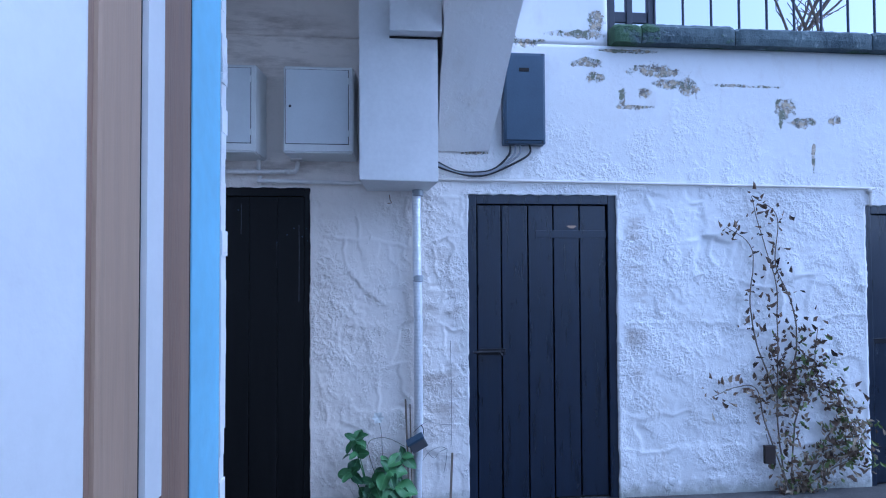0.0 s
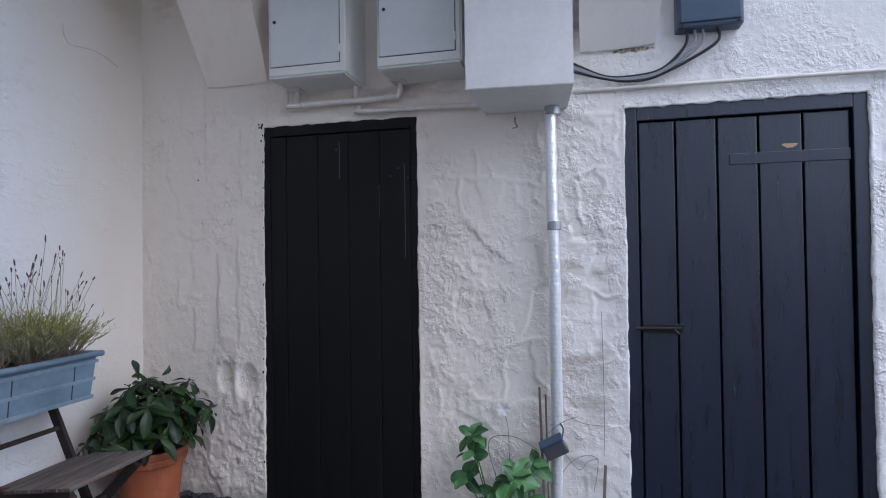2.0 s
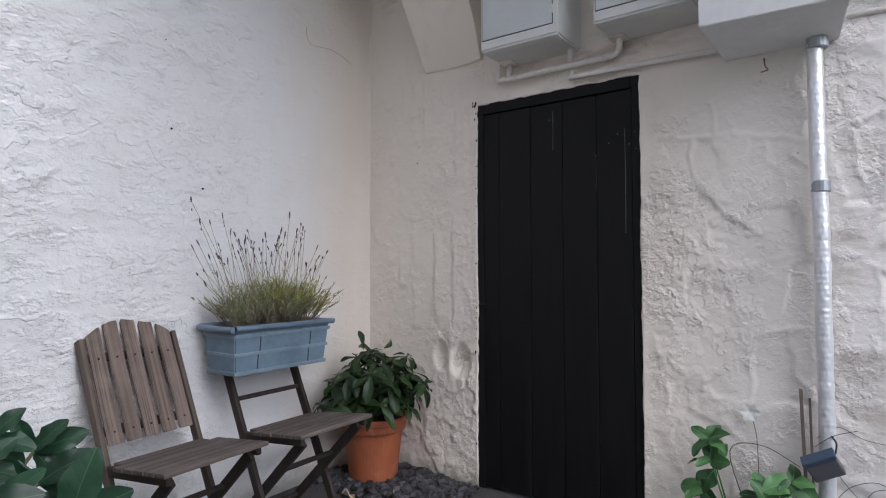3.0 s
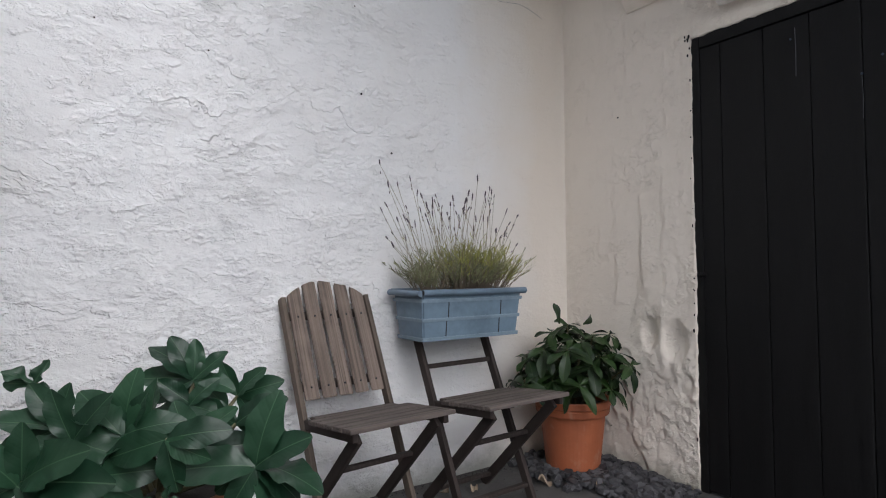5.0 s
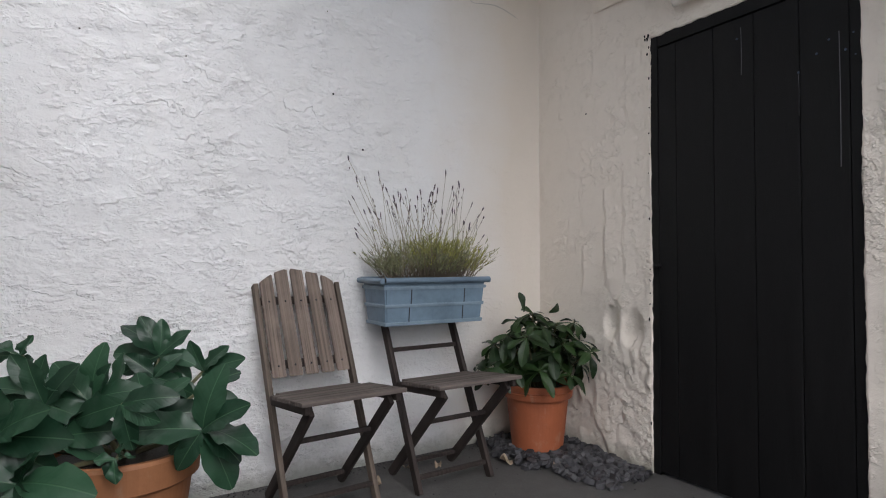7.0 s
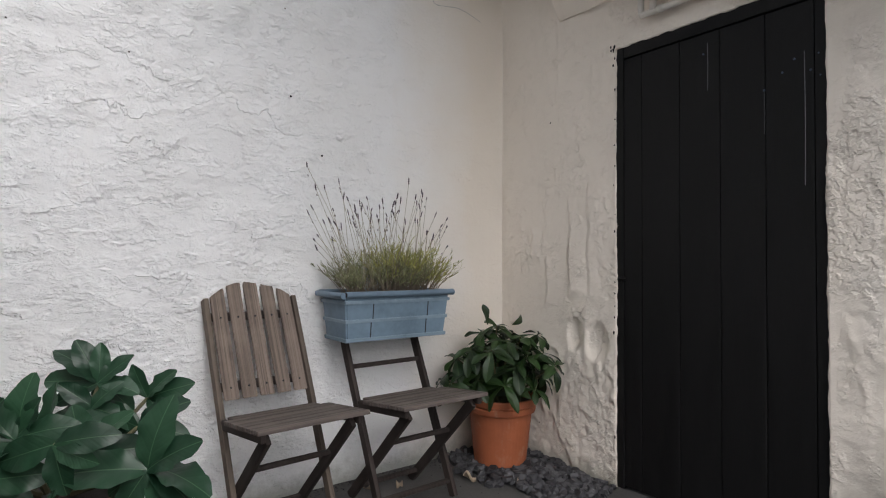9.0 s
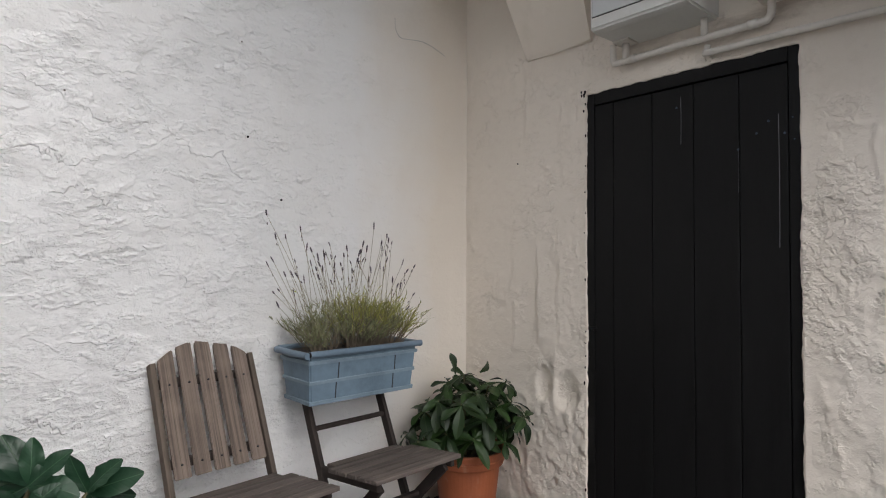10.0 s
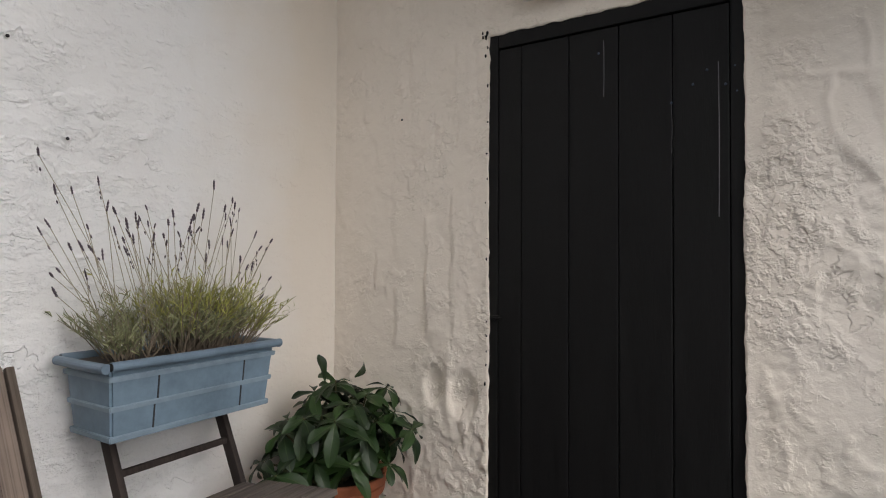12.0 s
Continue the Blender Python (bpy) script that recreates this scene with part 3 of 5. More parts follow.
M_STEM = plain("green-brown stem", (0.11, 0.10, 0.05), 0.7, 0.2)
M_STEM_DRY = plain("dry grey stem", (0.20, 0.16, 0.12), 0.8, 0.2)
M_LAVENDER = islands("lavender foliage", (0.10, 0.11, 0.03), (0.38, 0.37, 0.10), 0.7)
M_LAVENDER_GREY = islands("grey lavender foliage", (0.085, 0.092, 0.052), (0.28, 0.29, 0.155), 0.75)
M_STALK = islands("lavender stalk", (0.20, 0.18, 0.12), (0.38, 0.34, 0.25), 0.7)
M_BLOOM = plain("faded lavender bloom", (0.090, 0.070, 0.088), 0.85, 0.3, 120.0, 0.002)
M_IVY = islands("withered climber leaf", (0.022, 0.016, 0.015), (0.23, 0.16, 0.105), 0.8)
M_IVY_TAN = islands("dry tan climber leaf", (0.16, 0.12, 0.075), (0.48, 0.40, 0.28), 0.8)
M_IVY_GREEN = islands("green climber leaf", (0.07, 0.11, 0.03), (0.22, 0.26, 0.09), 0.7)
M_SLATE = islands("slate chippings", (0.015, 0.015, 0.018), (0.070, 0.069, 0.074), 0.6)
M_RAIL = plain("blue-black railing paint", (0.03, 0.035, 0.055), 0.5, 0.15)
M_PETAL = plain("white petal", (0.8, 0.8, 0.76), 0.6, 0.05)

# ---- the back doorway of the house ----
door_frame = thing("door_frame", "brown wooden frame of the back doorway with flaking white edge", "door frame", (-0.145, 0.5, 0.12))
part("jamb", boxed((-0.025, 0.050, 0.0), (0.008, 0.130, 2.08), 0.002), M_FRAME, door_frame)
part("lining", boxed((-0.025, -0.080, 0.0), (0.006, 0.003, 2.08), 0.006), M_LINING, door_frame, "tan painted lining")
bm = bmesh.new()
for k in range(26):
    z0, z1 = k * 0.08, k * 0.08 + 0.08
    loss = 0.0 if z0 > 1.05 else max(0.0, 0.034 * fbm(0.3, k * 0.9, 4.0) + 0.010)
    box(bm, (-0.025, 0.006, z0), (0.0098, 0.046 - loss, z1))
part("stop_strip", bm, M_WHITE_PAINT, door_frame, "white strip with flaking paint")
part("seal", boxed((-0.03, 0.1305, 0.0), (0.0025, 0.1485, 2.08)), M_GAP, door_frame, "dark gap behind the frame")
# brown strip that stands in for shade on the wall's rounded edge
part("groove", boxed((-0.03, -0.091, 0.0), (0.002, -0.0805, 2.08)), M_FRAME, door_frame, "recessed brown strip for the shaded edge beside the lining")
part("backing", boxed((-0.03, 0.004, 0.0), (0.004, 0.049, 2.08)), M_GAP, door_frame, "dark wood under the flaked paint")
part("lintel_frame", boxed((-0.02, -0.105, 2.082), (1.09, 0.142, 2.10), 0.003), M_FRAME, door_frame)
reveal = thing("door_reveal", "pale blue painted outer edge of the doorway", "reveal", (-0.145, 0.67, 0.12), kind="structure")
part("blue_face", boxed((-0.02, -0.021, 0.0), (0.004, 0.094, 2.10), 0.002), M_BLUE_REVEAL, reveal)
bm = bmesh.new()
for k in range(60):
    z0 = k * 0.035
    box(bm, (-0.02, 0.0945, z0), (0.0055 + 0.003 * fbm(0.1, k * 0.8, 1.0), 0.118 + 0.006 * fbm(0.7, k * 0.6, 9.0), z0 + 0.0352))
part("plaster_edge", bm, M_HOUSE, reveal, "rough white plaster edge")


# ---- yard doors ----
def yard_door(name, label, x0, x1, top, y, joints, material, jamb, head, kind_gap=0.003, proud=-0.012):
    """A boarded door in its frame; joints: where one board meets the next."""
    door = thing(name, label, "door", (x0, y, 0.0), kind="structure")
    w = x1 - x0
    part("frame_jamb", boxed((-0.02, proud, 0.0), (jamb, 0.07, top), 0.004), material, door)
    part("frame_jamb", boxed((w - jamb, proud, 0.0), (w + 0.02, 0.07, top), 0.004), material, door)
    part("frame_head", boxed((jamb + 0.001, proud, top - head), (w - jamb - 0.001, 0.07, top + 0.015), 0.004), material, door)
    for a, b in zip(joints, joints[1:]):
        wob = 0.0015 * fbm(a * 9, b, 2.0)
        part("board", boxed((a - x0 + kind_gap, 0.004 + wob, 0.012), (b - x0 - kind_gap, 0.034, top - head - 0.005), 0.0045), material, door)
    part("backing", boxed((jamb, 0.036, 0.01), (w - jamb, 0.05, top - head)), M_GAP, door)
    return door


door_1 = yard_door("door_1", "flat black painted plank door, closed", -1.2, -0.377, 1.935, 3.4545, (-1.165, -1.075, -0.902, -0.736, -0.572, -0.4135), M_BLACK, 0.035, 0.05, 0.001, 0.0005)
for x, z0, z1, w in ((-0.784, 1.655, 1.84, 0.003), (-0.444, 1.25, 1.71, 0.003), (-0.575, 1.45, 1.60, 0.0015)):
    bm = bmesh.new()
    tube(bm, bend([(x + 1.2, 0.0035, z0), (x + 1.2015, 0.0035, (z0 + z1) / 2), (x + 1.2, 0.0035, z1)], 4), w / 2, 5)
    part("paint_run", bm, M_FLOOD, door_1, "pale dried paint run")
for x, z in ((-0.514, 1.653), (-0.475, 1.69), (-0.40, 1.69), (-0.425, 1.64), (-0.395, 1.615), (-0.575, 1.605), (-0.80, 1.80)):
    bm = bmesh.new()
    bmesh.ops.create_icosphere(bm, subdivisions=1, radius=0.0045, matrix=Matrix.Translation((x + 1.2, 0.003, z)))
    part("nail_head", bm, M_GREY_BOX, door_1)
bm = bmesh.new()
box(bm, (0.004, -0.004, 0.905), (0.045, 0.006, 0.922), 0.003)
tube(bm, [(0.012, -0.008, 0.913), (0.055, -0.008, 0.913)], 0.004, 8)
part("door_bolt", bm, M_BLACK, door_1)

door_2 = yard_door("door_2", "black plank door with an iron latch, closed, sky tint in its colour", 0.584, 1.533, 1.902, 3.470, (0.641, 0.796, 0.966, 1.129, 1.299, 1.476), M_BLACK_GLOSS, 0.052, 0.058, 0.0045)
part("patch_board", boxed((0.43, 0.0005, 1.632), (0.89, 0.008, 1.680), 0.002), M_BLACK_GLOSS, door_2, "short board nailed across")
bm = bmesh.new()
spot = [bm.verts.new((0.665 + 0.026 * math.cos(a) * (1 + 0.4 * math.sin(3 * a)), 0.0015, 1.702 + 0.013 * math.sin(a) * (1 + 0.3 * math.cos(2 * a)))) for a in (k * math.pi / 7 for k in range(14))]
made = bmesh.ops.extrude_face_region(bm, geom=[bm.faces.new(spot[::-1])])
bmesh.ops.translate(bm, verts=[v for v in made["geom"] if isinstance(v, bmesh.types.BMVert)], vec=(0, 0.0025, 0))
bmesh.ops.recalc_face_normals(bm, faces=bm.faces)
part("bare_patch", bm, M_LINING, door_2, "small patch of bare pale wood")
latch = part("latch_plate", boxed((0.065, -0.006, 0.905), (0.235, 0.004, 0.945), 0.003), M_DARK_METAL, door_2, "dark iron latch")
bm = bmesh.new()
tube(bm, [(0.03, -0.018, 0.926), (0.22, -0.018, 0.926)], 0.008, 10)
part("latch_bolt", bm, M_DARK_METAL, latch)
bm = bmesh.new()
tube(bm, bend([(0.19, -0.006, 0.926), (0.19, -0.045, 0.924), (0.205, -0.052, 0.905)]), 0.006, 8)
part("latch_knob", bm, M_DARK_METAL, latch)
door_3 = yard_door("door_3", "black plank door half hidden by a climber, sky tint in its colour", 3.238, 4.14, 1.845, 3.470, (3.29, 3.45, 3.61, 3.77, 3.93, 4.09), M_BLACK_GLOSS, 0.05, 0.055, 0.0045)
part("strap_hinge", boxed((0.055, -0.004, 0.93), (0.45, 0.003, 0.965), 0.002), M_DARK_METAL, door_3)
# black paint lapped over the corner of the opening
bm = bmesh.new()
rng = random.Random(3)
for k in range(26):
    if k < 9:
        x, z, size = -1.205 - abs(rng.gauss(0, 0.014)), 1.944 + rng.gauss(0, 0.006), rng.uniform(0.002, 0.007)
    else:
        x, z, size = -1.203 - abs(rng.gauss(0, 0.004)), rng.uniform(0.1, 1.93), rng.uniform(0.002, 0.006)
    bmesh.ops.create_icosphere(bm, subdivisions=1, radius=1.0, matrix=Matrix.Translation((x, 3.4475, z)) @ Matrix.Diagonal((size * 0.8, 0.004, size * rng.uniform(0.6, 1.8), 1)))
tagged(link("paint_splashes", bm, M_BLACK), "black paint splashed on the white wall above the door", "paint marks", "", "structure")


# ---- overhead: corbels, boxing, cabinets, pipes ----
def corbel(name, label, foot, head):
    """A wedge of masonry under the landing. foot, head: (x0, x1, y, z) of its lower and upper front edge."""
    bm = bmesh.new()
    count = 9
    rows = []
    for k in range(count):
        t = k / (count - 1)
        x0, x1, y, z = (a + (b - a) * t for a, b in zip(foot, head))
        jag = (0.010 * fbm(k, 2.0, x0), 0.008 * fbm(k * 0.7, 5.0, x1))
        rows.append([bm.verts.new(p) for p in ((x0 + jag[0], 3.47, z), (x0 + jag[0], y, z + 0.004), ((x0 + x1) / 2, y - 0.004, z + 0.01 * fbm(k, 1, 1)), (x1 + jag[1], y, z + 0.012), (x1 + jag[1], 3.47, z))])
    for r, s in zip(rows, rows[1:]):
        for j in range(4):
            bm.faces.new((r[j], r[j + 1], s[j + 1], s[j]))
    bm.faces.new(rows[0][::-1])
    bm.faces.new(rows[-1])
    edges = [e for e in bm.edges if e.calc_length() and len(e.link_faces) == 2 and e.calc_face_angle(0) > 0.6]
    bmesh.ops.bevel(bm, geom=edges, offset=0.012, segments=2, affect="EDGES")
    return structure(name, bm, M_PLASTER, label, "corbel")


corbel("corbel_1", "white painted masonry corbel under the landing", (-1.515, -1.165, 3.435, 2.16), (-1.50, -1.02, 2.72, 3.17))
corbel("corbel_2", "white painted masonry corbel with a broken foot", (0.40, 0.715, 3.435, 2.165), (0.388, 0.86, 2.70, 3.17))

boxing = thing("pipe_boxing", "tall white painted box around pipes on the wall", "pipe boxing", (-0.065, 3.09, 1.93))
bm = bmesh.new()
front = [(0.0, 0.0, 0.006), (0.434, 0.0, -0.004), (0.434, 0.0, 1.24), (0.0, 0.0, 1.24)]
rear = [(0.028, 0.36, -0.012), (0.40, 0.36, -0.012), (0.40, 0.36, 1.24), (0.028, 0.36, 1.24)]
fv, rv = [bm.verts.new(p) for p in front], [bm.verts.new(p) for p in rear]
bm.faces.new(fv)
bm.faces.new(rv[::-1])
for a in range(4):
    bm.faces.new((fv[(a + 1) % 4], fv[a], rv[a], rv[(a + 1) % 4]))
bmesh.ops.recalc_face_normals(bm, faces=bm.faces)
bmesh.ops.bevel(bm, geom=list(bm.edges), offset=0.003, segments=2, affect="EDGES")
part("casing", bm, M_BOXING, boxing)
part("cover", boxed((0.168, -0.085, 0.805), (0.452, -0.002, 1.24), 0.004), M_BOXING, boxing, "smaller white cover on its front")
# the cover's shadow on the casing, drawn as a near-black strip
part("shadow_line", boxed((0.166, -0.003, 0.792), (0.436, 0.001, 0.804)), M_GAP, boxing, "dark strip drawn as shadow under the cover")
hook = thing("wall_hook", "small rusty hook in the wall below the boxing", "hook", (0.10, 3.45, 1.89))
bm = bmesh.new()
tube(bm, bend([(0, 0.01, 0.0), (0, -0.03, 0.0), (0.004, -0.035, -0.03), (0.012, -0.03, -0.045), (-0.012, -0.03, -0.05)]), 0.0028, 6)
part("hook_wire", bm, M_FRAME, hook)


def meter_cabinet(x):
    cab = thing("meter_cabinet", "off-white plastic meter cabinet with a locked door", "meter cabinet", (x, 3.226, 2.108), "meter cabinets on the wall")
    bm = bmesh.new()
    fr = [(0.0, 0.0, 0.0), (0.392, 0.0, 0.0), (0.392, 0.0, 0.49), (0.0, 0.0, 0.49)]
    md = [(0.0, 0.03, -0.008), (0.392, 0.03, -0.008), (0.392, 0.03, 0.498), (0.0, 0.03, 0.498)]
    rr = [(0.02, 0.235, -0.012), (0.405, 0.235, -0.012), (0.405, 0.235, 0.505), (0.02, 0.235, 0.505)]
    rings = [[bm.verts.new(p) for p in q] for q in (fr, md, rr)]
    bm.faces.new(rings[0])
    bm.faces.new(rings[-1][::-1])
    for r, s in zip(rings, rings[1:]):
        for j in range(4):
            bm.faces.new((r[(j + 1) % 4], r[j], s[j], s[(j + 1) % 4]))
    bmesh.ops.recalc_face_normals(bm, faces=bm.faces)
    bmesh.ops.bevel(bm, geom=list(bm.edges), offset=0.008, segments=3, affect="EDGES")
    part("body", bm, M_CABINET, cab)
    part("gap", boxed((0.012, -0.0015, 0.046), (0.366, 0.004, 0.474)), M_GAP, cab, "dark gap round the door")
    door = part("cabinet_door", boxed((0.015, -0.006, 0.049), (0.363, 0.003, 0.471), 0.002), M_CABINET_DOOR, cab, "pale grey door")
    bm = bmesh.new()
    bmesh.ops.create_cone(bm, cap_ends=True, segments=14, radius1=0.008, radius2=0.007, depth=0.006, matrix=Matrix.Translation((0.038, -0.008, 0.26)) @ Matrix.Rotation(math.pi / 2, 4, "X"))
    part("lock", bm, M_DARK_METAL, door)
    for z in (0.11, 0.41):
        part("hinge", boxed((0.359, -0.009, z - 0.018), (0.369, 0.0, z + 0.018), 0.002), M_CABINET, door)
    return cab


cabinet = meter_cabinet(-1.04)
copy_thing(cabinet, pose(-0.497, 3.226, 2.108))


def elbow_pipe(name, label, paths, material, flanges=(), group=""):
    ob = thing(name, label, "pipe", (0, 0, 0), group)
    for pts, r in paths:
        bm = bmesh.new()
        tube(bm, pts, r, 12)
        part("pipe_run", bm, material, ob, smooth=True)
    for x, y, z in flanges:
        part("flange", boxed((x - 0.035, y - 0.03, z - 0.004), (x + 0.035, y + 0.05, z + 0.004), 0.002), material, ob)
    return ob


elbow_pipe("cabinet_pipe", "white painted pipe linking the two meter cabinets", [
    (bend([(-1.045, 3.41, 2.10), (-1.045, 3.41, 2.05), (-1.04, 3.41, 2.03), (-1.015, 3.41, 2.022), (-0.75, 3.41, 2.024), (-0.49, 3.41, 2.025), (-0.458, 3.41, 2.032), (-0.447, 3.41, 2.055), (-0.447, 3.41, 2.10)], 5), 0.0135),
    ([(-0.985, 3.405, 2.026), (-0.985, 3.405, 2.095)], 0.0145), ([(-0.672, 3.41, 2.03), (-0.672, 3.41, 2.098)], 0.013),
    ([(-0.965, 3.41, 2.022), (-0.94, 3.41, 2.023)], 0.0165), ([(-0.52, 3.41, 2.025), (-0.49, 3.41, 2.026)], 0.0165)], M_PIPE,
    ((-0.985, 3.39, 2.094), (-0.447, 3.39, 2.094)))
elbow_pipe("boxing_pipe", "white painted pipe running into the boxing", [
    (bend([(-0.668, 3.43, 2.00), (-0.668, 3.425, 1.978), (-0.648, 3.42, 1.971), (-0.35, 3.42, 1.967), (-0.03, 3.42, 1.96)], 5), 0.0125)], M_PIPE)
elbow_pipe("wall_conduit", "thin white conduit along the wall over the doors", [
    (bend([(0.36, 3.437, 1.992), (1.0, 3.435, 1.985), (2.1, 3.433, 1.972), (3.20, 3.435, 1.958), (3.26, 3.435, 1.95), (3.268, 3.435, 1.92), (3.268, 3.437, 1.84)], 5), 0.009),
    ([(3.262, 3.437, 1.957), (3.266, 3.437, 1.925)], 0.015)], M_PIPE)

meter = thing("electric_meter_box", "slate grey plastic box with cables below", "meter box", (0.799, 3.375, 2.207))
bm = bmesh.new()
box(bm, (0.0, 0.0, 0.0), (0.262, 0.085, 0.565), 0.010)
part("housing", bm, M_GREY_BOX, meter)
part("lid", boxed((0.012, -0.008, 0.02), (0.250, 0.002, 0.55), 0.005), M_GREY_BOX, meter)
part("window_slot", boxed((0.095, -0.0105, 0.445), (0.158, -0.007, 0.468), 0.0015), M_GAP, meter, "small dark slot")
for x, z in ((0.02, 0.012), (0.24, 0.012), (0.02, 0.553), (0.24, 0.553)):
    bm = bmesh.new()
    bmesh.ops.create_cone(bm, cap_ends=True, segments=10, radius1=0.006, radius2=0.005, depth=0.005, matrix=Matrix.Translation((x, -0.003, z)) @ Matrix.Rotation(math.pi / 2, 4, "X"))
    part("screw", bm, M_DARK_METAL, meter)
for x, dz, mat, name in ((0.845, 0.0, M_CABLE, "black"), (0.875, -0.012, M_CABLE_GREY, "grey"), (0.905, -0.024, M_CABLE_GREY, "grey"), (0.965, -0.036, M_CABLE, "black")):
    cable = thing("cable", f"{name} cable looping from the meter box", "cable", (x, 3.41, 2.2), "cables below the meter box")
    bm = bmesh.new()
    tube(bm, bend([(0, 0, 0.01), (-0.012, 0, -0.06), (0.74 - x, 0.008, -0.145 + dz * 0.6), (0.62 - x, 0.012, -0.165 + dz * 0.6), (0.50 - x, 0.012, -0.155 + dz * 0.3), (0.36 - x, 0.010, -0.085 + dz)], 7), 0.0065, 8)
    part("cable_sheath", bm, mat, cable, smooth=True)

duct = thing("foil_pipe", "silver foil-wrapped pipe down the wall", "pipe", (0.268, 3.395, 0.0))
bm = bmesh.new()
pts, radii = [], []
for k in range(311):
    z = 1.90 - k * 0.006
    pts.append((0.006 * math.sin(z * 2.3) + 0.004 * fbm(0.0, z * 3, 2.0) - 0.006 * (1.9 - z) / 1.9, 0, z))
    radii.append(0.0262 + 0.0006 * math.sin(k * 2 * math.pi / 3.3) + 0.0015 * fbm(z * 9, 3.0, 0.0, 3))
tube(bm, pts, radii, 14)
part("foil_wrap", bm, M_FOIL, duct, smooth=True)
for z, r, h, label in ((1.905, 0.034, 0.05, "grey collar"), (1.385, 0.031, 0.042, "grey clamp band")):
    bm = bmesh.new()
    lathe(bm, [(r - 0.003, -h / 2), (r, -h / 2 + 0.004), (r, h / 2 - 0.004), (r - 0.003, h / 2)], 20, (0.003, 0, z))
    part("clamp_band", bm, M_BAND, duct, label)

flood = thing("flood_lamp", "small dark grey lamp tied to the pipe", "lamp", (0.262, 3.335, 0.415))
tilt = pose(0, 0, 0, 25, -28, 0)
part("housing", boxed((-0.05, -0.02, -0.036), (0.05, 0.02, 0.030), 0.006, tilt), M_FLOOD, flood)
part("top_cap", boxed((-0.054, -0.024, 0.031), (0.054, 0.024, 0.048), 0.004, tilt), M_GREY_BOX, flood)
bm = bmesh.new()
tube(bm, bend([(0.03, 0.0, 0.04), (0.035, 0.02, 0.08), (0.02, 0.04, 0.10)]), 0.003, 6)
part("bracket", bm, M_CABLE, flood)
for x, lean, tall, thick in ((0.205, -0.022, 0.66, 0.011), (0.222, -0.012, 0.63, 0.008), (0.445, 0.02, 0.33, 0.013)):
    stake = thing("plant_stake", "thin weathered stake leaning against the wall beside the pipe", "stake", (x, 3.40, 0.0), "plant stakes by the pipe")
    bm = bmesh.new()
    bar(bm, (0.01, -0.03, 0), (0.01 + lean, 0.015, tall), thick, 0.010, 0.002, (1, 0, 0))
    part("stick", bm, M_STEM_DRY, stake)
for pts in ([(0.24, 3.37, 0.50), (0.30, 3.43, 0.535), (0.38, 3.44, 0.50), (0.475, 3.445, 0.49)], [(0.475, 3.445, 0.49), (0.472, 3.44, 0.40), (0.47, 3.44, 0.36)],
            [(0.28, 3.40, 0.27), (0.33, 3.43, 0.33), (0.40, 3.44, 0.36), (0.445, 3.445, 0.345)], [(0.445, 3.44, 0.345), (0.44, 3.44, 0.28), (0.425, 3.44, 0.20)],
            [(0.47, 3.445, 1.0), (0.474, 3.445, 0.75), (0.475, 3.445, 0.49)], [(0.235, 3.37, 0.47), (0.265, 3.362, 0.50), (0.30, 3.38, 0.52), (0.36, 3.435, 0.53)], [(0.29, 3.37, 0.40), (0.36, 3.42, 0.30), (0.40, 3.44, 0.33), (0.445, 3.445, 0.345)]):
    wire = thing("tie_wire", "thin dark wire pinned to the wall", "wire", pts[0], "wires on the wall")
    bm = bmesh.new()
    tube(bm, bend([Vector(p) - Vector(pts[0]) for p in pts], 5), 0.0011, 5)
    part("strand", bm, M_CABLE, wire)

white_pipe = thing("vent_pipe", "white plastic pipe with a round cap against the wall", "pipe", (-1.90, 0.985, 0.0))
bm = bmesh.new()
tube(bm, [(0, 0, 0), (0, 0, 0.76)], 0.034, 18)
part("pipe", bm, M_WHITE_PAINT, white_pipe, smooth=True)
bm = bmesh.new()
lathe(bm, [(0.050, -0.02), (0.058, -0.012), (0.058, 0.012), (0.047, 0.022)], 28)
bmesh.ops.transform(bm, matrix=Matrix.Translation((0.02, -0.01, 0.785)) @ Matrix.Rotation(math.pi / 2, 4, "Y"), verts=bm.verts)
part("cap", bm, M_WHITE_PAINT, white_pipe)


